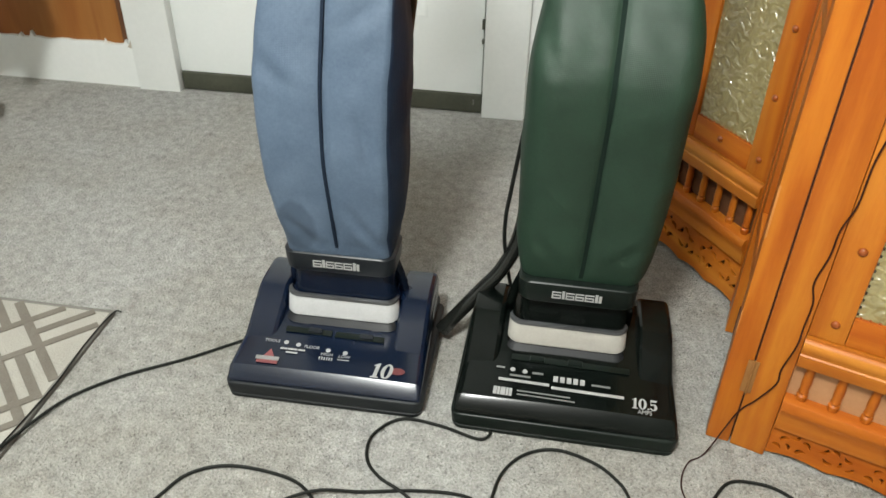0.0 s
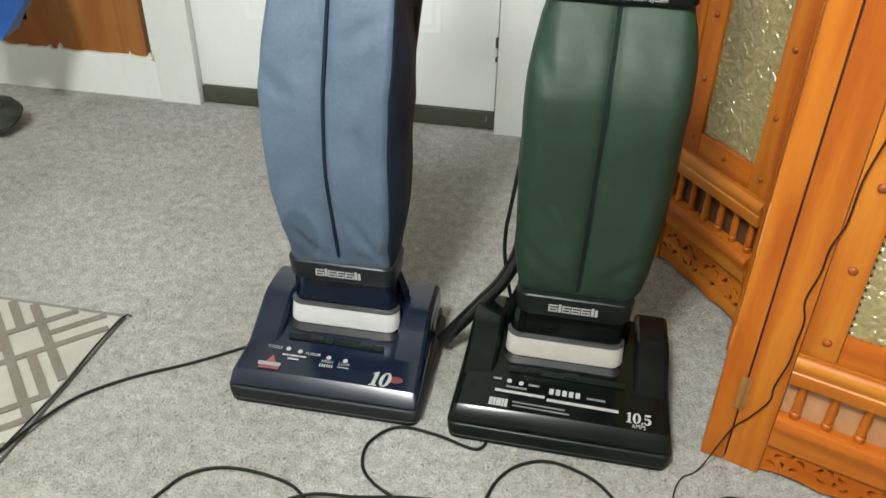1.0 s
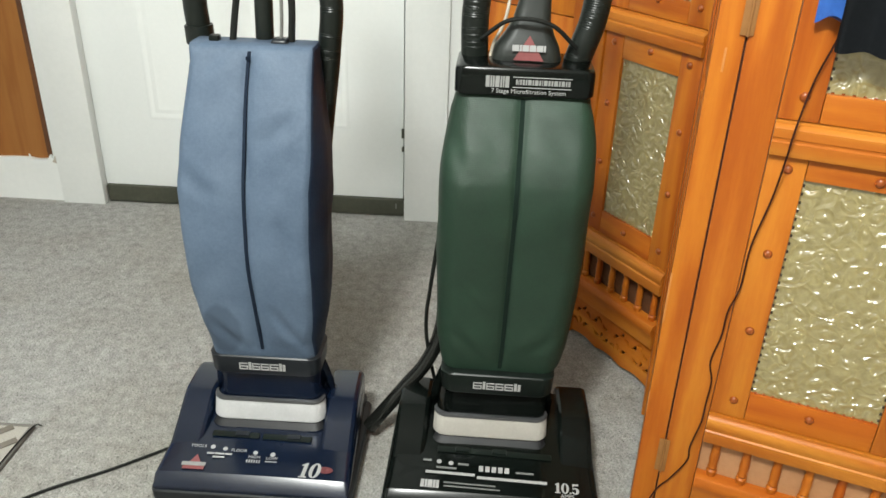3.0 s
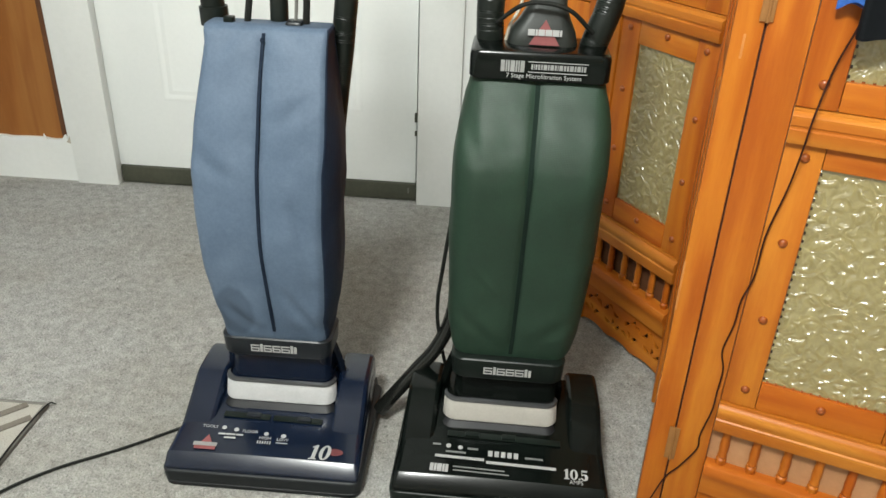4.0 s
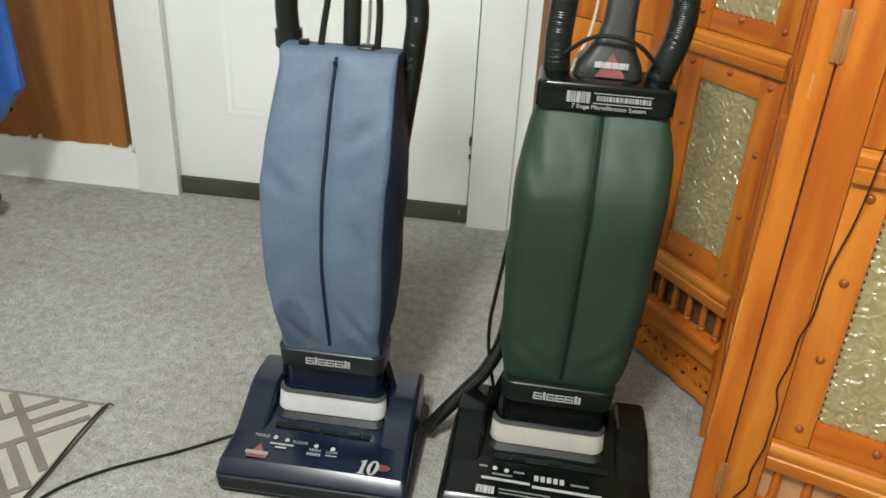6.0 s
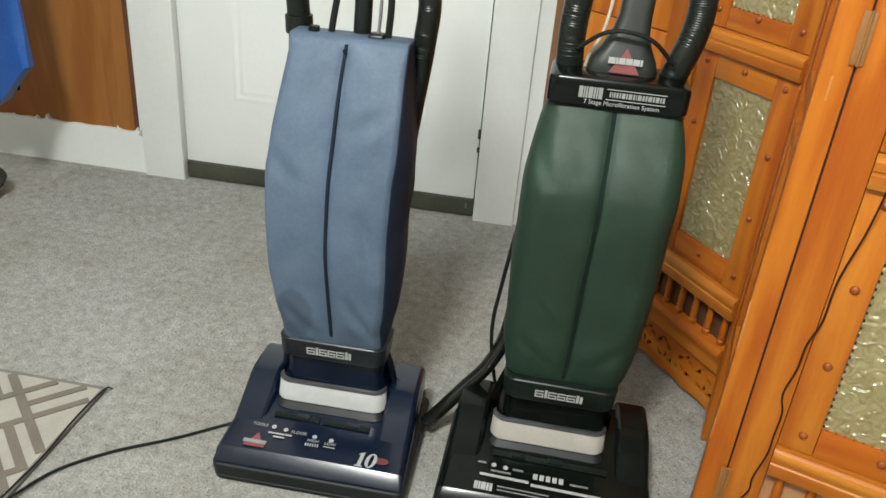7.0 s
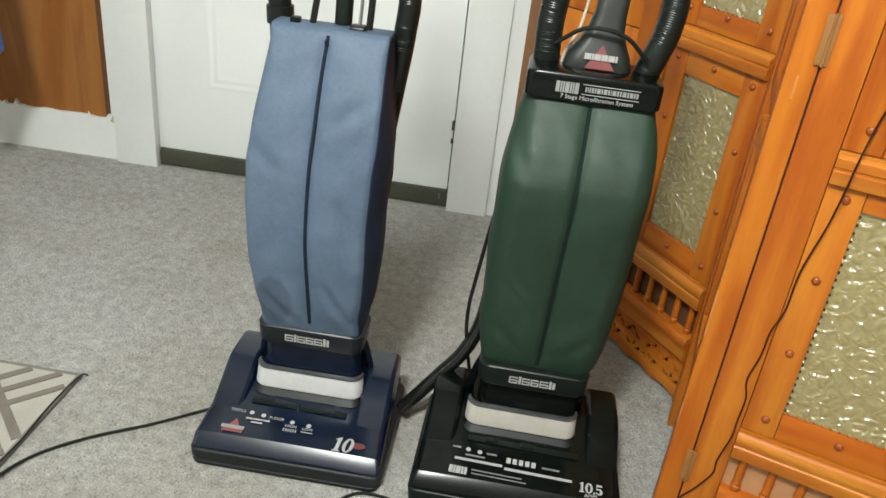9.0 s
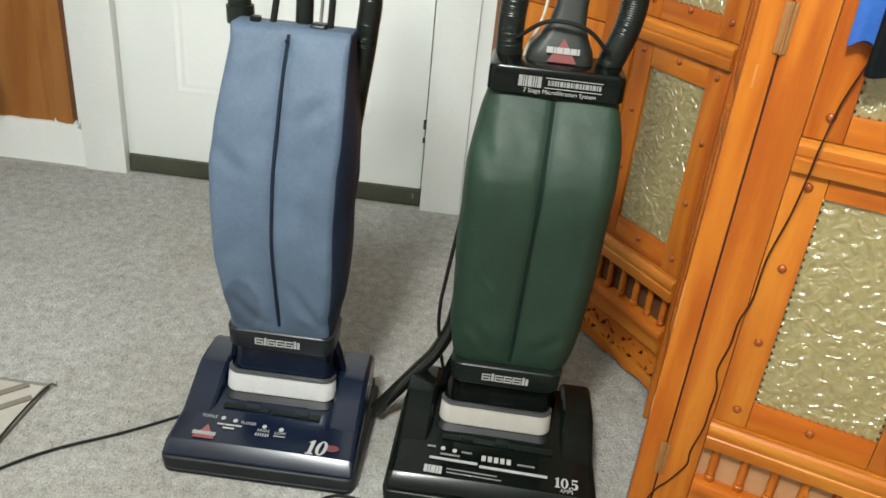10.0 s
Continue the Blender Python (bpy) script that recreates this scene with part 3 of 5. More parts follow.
def vac_foot(v, hw, table, hood_mat, band_mat, plate_mat, cxp, wing_mat):
    """Bumper, hood, motor housing with its bright plate, wheels: shared by both cleaners."""
    D = table[-1][0]
    # one moulded bumper with a shallow groove low down
    r = rounded(hw, D / 2, 0.016, 5)
    prof = ((0.002, -0.002), (0.0035, 0.0018), (0.0105, 0.0026), (0.0120, 0.0010), (0.0135, 0.0010), (0.0150, 0.0032), (0.0320, 0.0042), (0.0352, 0.0034), (0.0368, 0.0006))
    part("bumper", loft([[(x * (1 + out / hw), D / 2 + y * (1 + 2 * out / D), z) for x, y in r] for z, out in prof]), band_mat, v, "matt rubber bumper band", smooth=50)
    part("underbody", box((-hw + 0.01, 0.01, 0.004), (hw - 0.01, D - 0.01, 0.037)), band_mat, v)
    part("hood", vac_hood(hw, table), hood_mat, v, smooth=24)
    # motor housing
    y0 = 0.128
    ring = rounded(0.0955, 0.056, 0.020, 6)
    part("motor_housing", loft([[(cxp + x * s, y0 + 0.056 + y * s + dy, z) for x, y in ring] for z, s, dy in ((0.05, 1.09, -0.012), (0.072, 1.08, -0.010), (0.079, 1.05, -0.006), (0.086, 1.0, 0.0), (0.120, 0.985, 0.004), (0.126, 0.95, 0.006), (0.126, 0.86, 0.010), (0.100, 0.84, 0.010))]), hood_mat, v)
    def bow(x):
        """The plate and its trims sag a little in the middle."""
        return -0.0045 * (1 - ((x - cxp) / 0.10) ** 2)

    # bright plate wrapped round the front of the housing
    rings = []
    for z, s, dy in ((0.089, 1.012, -0.003), (0.091, 1.03, -0.003), (0.121, 1.016, 0.0035), (0.123, 1.0, 0.004)):
        arc = [(cxp + x * s, y0 + 0.056 + y * s + dy) for x, y in ring[14:28]]
        arc = [(cxp - 0.0955 * s, y0 + 0.020 + dy)] + arc + [(cxp + 0.0955 * s, y0 + 0.020 + dy)]
        arc = [a for a in arc if a[1] <= y0 + 0.021 + dy]
        back = [(cxp + (x - cxp) * 0.97, y + 0.003) for x, y in arc[::-1]]
        rings.append([(x, y, z + 0.002 + bow(x)) for x, y in arc + back])
    part("front_plate", loft(rings), plate_mat, v, "bright silver plate on the motor housing")
    rings = []
    for z, sc, dy in ((0.0765, 1.07, -0.0075), (0.0785, 1.08, -0.0085), (0.086, 1.035, -0.0040), (0.088, 1.02, -0.003)):
        arc = [(cxp + x * 0.98 * sc, y0 + 0.056 + y * sc + dy) for x, y in ring[14:28] if y <= -0.042]
        rings.append([(x, y, z + 0.002 + bow(x)) for x, y in arc + [(cxp + (x - cxp) * 0.96, y + 0.006) for x, y in arc[::-1]]])
    part("plate_ledge", loft(rings), SMOKED, v, "smoked grey ledge under the plate")
    rings = []
    for z, sc, dy in ((0.1235, 1.00, 0.004), (0.1245, 1.022, 0.0032), (0.1282, 1.015, 0.0045), (0.1290, 1.000, 0.0060)):
        arc = [(cxp + x * sc, y0 + 0.056 + y * sc + dy) for x, y in ring[14:28] if y <= -0.036]
        rings.append([(x, y, z + 0.002 + bow(x)) for x, y in arc + [(cxp + (x - cxp) * 0.98, y + 0.004) for x, y in arc[::-1]]])
    part("top_trim", loft(rings), CHROME, v, "dull chrome trim along the top of the plate")
    part("trim_lip", tube([(cxp - 0.086, y0 - 0.008, 0.0778), (cxp - 0.04, y0 - 0.0125, 0.0742), (cxp + 0.04, y0 - 0.0125, 0.0742), (cxp + 0.086, y0 - 0.008, 0.0778)], 0.0030, 8), CHROME, v, "thin chrome lip under the plate")
    for sx in (-1, 1):
        part("side_wing", loft([[(sx * (hw - 0.0335 - 0.02 * (y - 0.08)) + x, y, z) for x, z in ((-0.028, zb), (0.028, zb), (0.028, zt - 0.008), (0.0255, zt - 0.003), (0.020, zt), (-0.022, zt), (-0.026, zt - 0.002), (-0.028, zt - 0.006))] for y, zb, zt in ((0.070, 0.05, 0.065), (0.090, 0.05, 0.0735), (0.125, 0.05, 0.092), (0.160, 0.05, 0.1115), (0.172, 0.05, 0.1165), (0.200, 0.05, 0.1185), (0.238, 0.05, 0.1185), (0.252, 0.05, 0.114), (0.259, 0.05, 0.104))]), wing_mat, v, smooth=20)
        part("fork_arm", tube([(cxp + sx * 0.101, 0.215, 0.088), (cxp + sx * 0.099, 0.190, 0.125), (cxp + sx * 0.092, 0.182, 0.165), (cxp + sx * 0.082, 0.175, 0.20)], 0.008, 8), hood_mat, v)
        part("wheel", lathe([(0.004, -0.012), (0.026, -0.012), (0.028, -0.008), (0.028, 0.008), (0.026, 0.012), (0.004, 0.012)], 18), CHARCOAL, v, m=pose(sx * (hw - 0.02), D - 0.012, 0.029, 0, 90, 0))


def vac_neck(v, cx, yf, yb, hw, z0, z1, mat, band):
    part("neck", loft([[(cx + x, (yf + yb) / 2 + 0.012 + y, z) for x, y in rounded(w, d, 0.016, 5)] for z, w, d in ((0.085, hw * 0.97, 0.034), (0.125, hw * 0.95, 0.034), (0.165, hw * 0.93, 0.036), (z0 + 0.004, hw * 0.95, 0.038))]), mat, v)
    ring = rounded(hw, (yb - yf) / 2, 0.020, 6)
    part("name_band", loft([[(cx + x * s, (yf + yb) / 2 + y * s, z) for x, y in ring] for z, s in ((z0, 0.95), (z0 + 0.004, 1.0), (z1 - 0.002, 1.02), (z1, 0.98))]), band, v, "dark plastic band at the foot of the bag")


def face_mark(bm, x, y, z, lean=0.0, turn=0.0):
    bm.transform(Matrix.Translation((x, y, z)) @ Matrix.Rotation(radians(turn), 4, "Z") @ Matrix.Rotation(radians(90 - lean), 4, "X"))
    return bm


def stencil(widths, h):
    """A logotype drawn as plain blocks with slits."""
    bm, gap, st = bmesh.new(), 0.0014, 0.0021
    x = -(sum(widths) + gap * (len(widths) - 1)) / 2
    for i, w in enumerate(widths):
        if w < 0.007:
            add_box(bm, (x, -h / 2, 0), (x + w, h / 2 + 0.002 * (i % 2), 0.0008))
        else:
            add_box(bm, (x, -h / 2, 0), (x + st, h / 2, 0.0008))
            for k in range(3):
                add_box(bm, (x + st, -h / 2 + k * (h - st) / 2, 0), (x + w, -h / 2 + k * (h - st) / 2 + st, 0.0008))
            add_box(bm, (x + w - st, -h / 2 + st, 0), (x + w, -h / 2 + (h - st) / 2, 0.0008))
        x += w + gap
    return bm


def serif_digits(text, h, shear=0.0):
    """Bold slab-serif digits in the xy plane, centred."""
    def oval(cx, rx, rz):
        return [(cx + rx * math.cos(2 * math.pi * k / 24), 0.5 + rz * math.sin(2 * math.pi * k / 24)) for k in range(24)]
    out, x = [], 0.0
    for ch in text:
        if ch == "1":
            out.append([(x + px, pz) for px, pz in ((0.0, 0.0), (0.46, 0.0), (0.46, 0.07), (0.34, 0.09), (0.34, 1.0), (0.24, 1.0), (0.0, 0.86), (0.0, 0.79), (0.12, 0.83), (0.12, 0.09), (0.0, 0.07))])
            x += 0.50
        elif ch == "0":
            out += [oval(x + 0.33, 0.33, 0.51), oval(x + 0.33, 0.115, 0.42)]
            x += 0.70
        elif ch == ".":
            out.append([(x + 0.09 + 0.09 * math.cos(2 * math.pi * k / 12), 0.09 + 0.09 * math.sin(2 * math.pi * k / 12)) for k in range(12)])
            x += 0.22
        else:
            ring = [(x + 0.28 + 0.30 * math.cos(radians(a)), 0.31 + 0.32 * math.sin(radians(a))) for a in range(130, -171, -20)]
            core = [(x + 0.24 + 0.10 * math.cos(radians(a)), 0.31 + 0.22 * math.sin(radians(a))) for a in range(-150, 131, 20)]
            out.append([(x + 0.04, 1.0), (x + 0.54, 1.0), (x + 0.50, 0.82), (x + 0.12, 0.82)] + [(x + 0.09, 0.58)] + ring + core + [(x + 0.04, 0.46)])
            x += 0.60
    bm = flat_shape("digits", [[((px - x / 2 + shear * (pz - 0.5)) * h, (pz - 0.5) * h) for px, pz in o] for o in out], 0.0006)
    bm.transform(Matrix.Rotation(radians(-90), 4, "X"))
    return bm


# navy cleaner
BLUE_FOOT = [(0.000, 0.1575, 0.0405, 0.036), (0.002, 0.1615, 0.0430, 0.036), (0.0155, 0.1625, 0.0572, 0.036), (0.0185, 0.163, 0.0594, 0.036), (0.06, 0.162, 0.066, 0.036),
             (0.10, 0.1605, 0.072, 0.036), (0.14, 0.159, 0.082, 0.036), (0.18, 0.1575, 0.094, 0.036), (0.22, 0.156, 0.100, 0.036), (0.25, 0.154, 0.095, 0.036), (0.262, 0.151, 0.080, 0.036)]
bv = thing("vacuum_cleaner", "upright vacuum cleaner with navy base and blue-grey cloth bag, on carpet", "vacuum cleaner", m=pose(-0.168, 1.168, 0.0, 0, 0, 0.6), group="upright vacuum cleaners")
vac_foot(bv, 0.163, BLUE_FOOT, NAVY, CHARCOAL, SILVER, 0.004, NAVY)
BLUE_BAG = [(0.222, 0.007, 0.087, 0.122, 0.205, 0.018), (0.245, 0.008, 0.092, 0.115, 0.215, 0.018), (0.30, 0.007, 0.102, 0.107, 0.228, 0.011), (0.41, 0.005, 0.111, 0.095, 0.236, 0.010),
            (0.52, 0.007, 0.110, 0.100, 0.236, 0.010), (0.62, 0.010, 0.103, 0.122, 0.236, 0.009), (0.70, 0.011, 0.095, 0.150, 0.236, 0.010), (0.726, 0.012, 0.0925, 0.163, 0.226, 0.007), (0.731, 0.012, 0.0905, 0.169, 0.220, 0.006)]
BLUE_FOLDS = [(0.030, 0.330, 0.085, 0.250, 0.004, 0.010), (-0.085, 0.300, -0.030, 0.245, 0.004, 0.011), (0.060, 0.480, 0.090, 0.380, 0.004, 0.012), (-0.100, 0.560, -0.050, 0.520, 0.003, 0.012),
              (0.020, 0.600, 0.080, 0.640, 0.003, 0.014), (-0.080, 0.690, -0.030, 0.735, 0.003, 0.012), (0.030, 0.735, 0.060, 0.700, 0.003, 0.010)]
vac_neck(bv, 0.007, 0.118, 0.206, 0.092, 0.191, 0.228, NAVY, SLATE)
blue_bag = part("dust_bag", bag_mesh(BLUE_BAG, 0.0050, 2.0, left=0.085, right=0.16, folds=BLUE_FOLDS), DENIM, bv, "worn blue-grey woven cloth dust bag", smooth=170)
# shade on the bag's right side, put into colour by a darker navy
blue_bag.data.materials.append(GUSSET_SHADE)
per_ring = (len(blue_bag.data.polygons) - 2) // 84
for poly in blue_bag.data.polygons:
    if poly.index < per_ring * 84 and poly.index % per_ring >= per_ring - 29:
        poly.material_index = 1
part("zip", strip_on(BLUE_BAG, 0.246, 0.724, 0.0044, 0.0014, curve=-0.004), NAVYTRIM, bv, "dark navy zip tape")
part("zip_pull", face_mark(disc(0.0042, 0.0016, 14, 0.75), 0.0118, 0.155, 0.716, -14), NAVYTRIM, bv, "small dark zip pull")
tagged(part("logotype", face_mark(stencil([0.0145, 0.0045, 0.0135, 0.0135, 0.0145, 0.0045, 0.0045], 0.0130), 0.004, 0.1165, 0.209, 0), PRINT, bv), "white printed maker's mark as bars", kind="stuff")
BMARK = [("numeral", serif_digits("10", 0.029, 0.14), 0.096, 0.0345, PRINT, "white printed numeral"), ("oval_mark", disc(0.0068, sx=1.9), 0.1195, 0.037, REDDARK, "dark red oval"),
         ("triangle_mark", triangle(0.030, 0.026), -0.100, 0.041, REDPRINT, "faded red triangle"), ("maker_bar", bars([0.040], 0.0075), -0.101, 0.034, SOFTPRINT, ""), ("maker_bar", bars([0.036], 0.006), -0.100, 0.0265, REDPRINT, ""),
         ("legend", letters("TOOLS", 0.0085), -0.104, 0.072, PRINT, ""), ("dot", disc(0.0042), -0.079, 0.071, PRINT, ""), ("dot", disc(0.0042), -0.057, 0.068, PRINT, ""), ("legend", letters("FLOOR", 0.0085), -0.033, 0.066, PRINT, ""),
         ("legend", bars([0.012, 0.016, 0.012], 0.0036), -0.064, 0.057, PRINT, ""), ("legend", bars([0.020], 0.0036), -0.064, 0.050, PRINT, ""),
         ("dot", disc(0.0042), -0.004, 0.063, PRINT, ""), ("dot", disc(0.0044), 0.026, 0.061, PRINT, ""), ("legend", letters("HIGH", 0.0085), -0.004, 0.054, PRINT, ""), ("legend", letters("LOW", 0.0085), 0.026, 0.053, PRINT, ""),
         ("tick_row", bars([0.002] * 6, 0.006, 0.0022), -0.004, 0.045, PRINT, ""), ("tick_row", bars([0.020], 0.0016), 0.026, 0.046, PRINT, "")]
for nm, bmx, x, y, mt, lb in BMARK:
    part(nm, on_top(bmx, BLUE_FOOT, x, y, lift=0.0019 if nm == "maker_bar" else 0.0012), mt, bv, lb)
for x0, x1, y in ((-0.088, -0.006, 0.099), (0.000, 0.085, 0.097)):
    part("switch_slot", on_top(box((-(x1 - x0) / 2, -0.006, 0), ((x1 - x0) / 2, 0.006, 0.0016), 0.0007), BLUE_FOOT, (x0 + x1) / 2, y, -1), GREENBLACK, bv, "dark slot of a slide switch")
    part("slide_switch", on_top(box((-0.012, -0.005, 0), (0.012, 0.005, 0.006), 0.0015), BLUE_FOOT, (x0 + x1) / 2 + 0.012, y, -1), SLATE, bv)
# handle, hose and cable loops behind the bag
part("handle_tube", tube([(0.010, 0.235, 0.13), (0.014, 0.232, 0.45), (0.020, 0.222, 0.72), (0.024, 0.235, 0.90), (0.026, 0.262, 1.00)], 0.0135, 14), HOSE, bv, "dark green-black handle tube")
part("handle_grip", tube([(0.026, 0.262, 1.00), (0.026, 0.285, 1.045), (0.026, 0.330, 1.065), (0.026, 0.385, 1.06)], 0.016, 12), HOSE, bv)
part("hose", tube([(-0.085, 0.262, 0.60), (-0.087, 0.250, 0.72), (-0.088, 0.248, 0.80), (-0.062, 0.252, 0.93), (0.012, 0.262, 0.985), (0.086, 0.262, 0.93), (0.115, 0.250, 0.80), (0.113, 0.244, 0.72), (0.100, 0.248, 0.62), (0.084, 0.255, 0.50), (0.070, 0.25, 0.36), (0.06, 0.23, 0.14)], 0.0178, 16, 8, 0.0006, 0.0034), HOSE, bv, "black ribbed suction hose looped over the handle")
part("hose_cuff", tube([(-0.086, 0.246, 0.715), (-0.087, 0.246, 0.742)], 0.0215, 14, 2), HOSE, bv)
part("bag_clip", box((-0.055, 0.19, 0.727), (-0.040, 0.205, 0.739), 0.003), GREENBLACK, bv)
part("bag_spring", tube([(0.050, 0.2, 0.73), (0.052, 0.205, 0.78), (0.050, 0.21, 0.86), (0.035, 0.215, 0.92)], 0.0026, 8), STEEL, bv, "dull steel bag hanger rod")
part("hanger_boss", box((0.036, 0.188, 0.724), (0.062, 0.214, 0.737), 0.006, 3), SLATE, bv)
part("cord_loop", tube([(-0.024, 0.205, 0.725), (-0.016, 0.21, 0.78), (0.004, 0.215, 0.88), (0.030, 0.222, 0.90), (0.058, 0.216, 0.86), (0.066, 0.21, 0.79), (0.064, 0.205, 0.728)], 0.0052, 8), CABLE, bv, "black mains cable wrapped on the handle")

# black-green cleaner
GREEN_FOOT = [(y, w + 0.0125, h + 0.002, z0) for y, w, h, z0 in BLUE_FOOT]
gv = thing("vacuum_cleaner", "upright vacuum cleaner, black base and dark green cloth bag", "vacuum cleaner", m=pose(0.226, 1.160, 0.0, 0, 0, -0.4), group="upright vacuum cleaners")
vac_foot(gv, 0.1755, GREEN_FOOT, BLACKGLOSS, GREENBLACK, CREAM, -0.006, BLACKGLOSS)
GREEN_BAG = [(0.222, 0.002, 0.092, 0.132, 0.20, 0.022), (0.25, 0.004, 0.105, 0.128, 0.214, 0.024), (0.30, 0.005, 0.110, 0.120, 0.226, 0.024), (0.42, 0.006, 0.113, 0.100, 0.232, 0.024),
             (0.50, 0.007, 0.113, 0.083, 0.232, 0.026), (0.555, 0.007, 0.1125, 0.071, 0.230, 0.028), (0.595, 0.007, 0.111, 0.079, 0.228, 0.028), (0.635, 0.008, 0.107, 0.104, 0.222, 0.026), (0.684, 0.008, 0.096, 0.130, 0.208, 0.016), (0.698, 0.008, 0.090, 0.138, 0.204, 0.014)]
GREEN_FOLDS = [(-0.104, 0.645, -0.086, 0.590, 0.0035, 0.010), (-0.060, 0.660, -0.030, 0.610, 0.002, 0.014), (-0.086, 0.414, -0.032, 0.355, -0.0020, 0.006), (0.030, 0.655, 0.075, 0.620, 0.002, 0.015),
               (-0.095, 0.310, -0.040, 0.255, 0.0025, 0.012), (0.040, 0.262, 0.095, 0.310, 0.0025, 0.014), (0.070, 0.520, 0.105, 0.450, 0.002, 0.016)]
vac_neck(gv, 0.0, 0.116, 0.204, 0.092, 0.187, 0.226, BLACKGLOSS, GREENBLACK)
part("dust_bag", bag_mesh(GREEN_BAG, 0.0040, 9.0, 0.005, left=0.12, right=0.12, folds=GREEN_FOLDS), GREENBAG, gv, "dark green nylon cloth dust bag", smooth=170)
part("zip", strip_on(GREEN_BAG, 0.232, 0.684, 0.0062, 0.0005), GREENTRIM, gv, "dark green zip tape")
tagged(part("logotype", face_mark(stencil([0.0145, 0.0045, 0.0135, 0.0135, 0.0145, 0.0045, 0.0045], 0.0130), 0.0, 0.1145, 0.206, 0), PRINT, gv), "white printed maker's mark as bars", kind="stuff")
tb = rounded(0.096, 0.052, 0.014, 5)
part("top_bar", loft([[(0.008 + x * s, 0.174 + y * s, z) for x, y in tb] for z, s in ((0.690, 0.97), (0.693, 1), (0.722, 1), (0.727, 0.985), (0.729, 0.95))]), BLACKGLOSS, gv, "glossy black clamp bar over the bag")
tagged(part("bar_mark", face_mark(bars([0.0055, 0.0022, 0.0026, 0.0060, 0.0026, 0.0022, 0.0055], 0.0155, 0.0009), -0.029, 0.1215, 0.7105), SOFTPRINT, gv), "white striped monogram as bars", kind="stuff")
tagged(part("bar_mark", face_mark(bars([0.0022, 0.0012, 0.0022, 0.0030, 0.0022, 0.0048, 0.0022, 0.0048, 0.0026, 0.0014, 0.0050, 0.0030, 0.0026, 0.0052, 0.0026, 0.0046, 0.0022, 0.0030], 0.0072, 0.0011), 0.033, 0.1215, 0.7108), SOFTPRINT, gv), kind="stuff")
part("bar_line", face_mark(bars([0.080], 0.0010), 0.032, 0.1215, 0.7175), PRINT, gv)
part("bar_line", face_mark(bars([0.080], 0.0010), 0.032, 0.1215, 0.7035), PRINT, gv)
part("bar_legend", face_mark(letters("7 Stage Microfiltration System", 0.0084), 0.014, 0.1215, 0.6975), PRINT, gv, "white printed lettering")
GM = [("numeral", serif_digits("10.5", 0.0195), 0.124, 0.0400, PRINT, "white printed numeral"), ("legend", letters("AMPS", 0.0115, wide=0.80), 0.124, 0.0250, PRINT, ""),
      ("legend", bars([0.014], 0.004), -0.108, 0.078, GREYPRINT, ""), ("dot", disc(0.0042), -0.088, 0.076, PRINT, ""), ("dot", disc(0.0042), -0.068, 0.074, PRINT, ""), ("legend", bars([0.018], 0.004), -0.047, 0.073, GREYPRINT, ""),
      ("legend", bars([0.034], 0.004), -0.075, 0.064, GREYPRINT, ""), ("outline_bar", bars([0.082], 0.0054), -0.068, 0.053, PRINT, "white printed bar"), ("outline_bar", bars([0.115], 0.0054), 0.034, 0.047, PRINT, "white printed bar"),
      ("height_mark", bars([0.0075] * 5, 0.0115, 0.0032), 0.004, 0.066, PRINT, ""), ("legend", bars([0.030], 0.004), 0.055, 0.063, GREYPRINT, ""),
      ("monogram", bars([0.006, 0.004, 0.008, 0.004, 0.005], 0.015, 0.0008), -0.100, 0.031, PRINT, "white striped monogram as bars"), ("legend", bars([0.085], 0.0026), -0.035, 0.034, GREYPRINT, ""), ("legend", bars([0.092], 0.0026), -0.031, 0.027, GREYPRINT, "")]
for nm, bmx, x, y, mt, lb in GM:
    mark = part(nm, on_top(bmx, GREEN_FOOT, x, y, -1.0, lift=0.0012), mt, gv)
    tagged(mark, lb, kind="stuff" if nm in ("monogram", "height_mark") else "")
part("switch_slot", on_top(box((-0.092, -0.006, 0), (0.100, 0.006, 0.0016), 0.0007), GREEN_FOOT, 0.0, 0.100, -1), GREENBLACK, gv, "dark slot of a slide switch")
for x in (-0.050, 0.012):
    part("slide_switch", on_top(box((-0.012, -0.005, 0), (0.012, 0.005, 0.006), 0.0015), GREEN_FOOT, x, 0.100, -1), GREENBLACK, gv)
# handle boot
part("handle_boot", loft([[(0.010 + dx + x, 0.190 + dy + y, z) for x, y in rounded(w, d, min(w, d) * 0.7, 6)] for z, w, d, dx, dy in ((0.716, 0.046, 0.026, 0, 0), (0.730, 0.049, 0.028, 0, 0), (0.746, 0.045, 0.026, 0, 0.002), (0.762, 0.035, 0.023, 0.002, 0.004), (0.780, 0.0265, 0.020, 0.004, 0.006), (0.805, 0.0225, 0.018, 0.007, 0.010), (0.90, 0.021, 0.017, 0.012, 0.026), (1.00, 0.020, 0.017, 0.014, 0.050), (1.05, 0.018, 0.018, 0.014, 0.075))]), NECKGREY, gv, "grey-green plastic handle with a flared foot")
part("triangle_mark", face_mark(triangle(0.042, 0.034), 0.012, 0.1625, 0.748, 8), REDPRINT, gv, "faded red triangle")
tagged(part("maker_bar", face_mark(bars([0.0095, 0.003, 0.009, 0.009, 0.009, 0.003], 0.0085, 0.0008), 0.012, 0.1605, 0.748, 8), PRINT, gv), kind="stuff")
part("handle_grip", tube([(0.024, 0.262, 1.04), (0.026, 0.285, 1.075), (0.026, 0.330, 1.095), (0.026, 0.385, 1.09)], 0.017, 12), HOSE, gv)
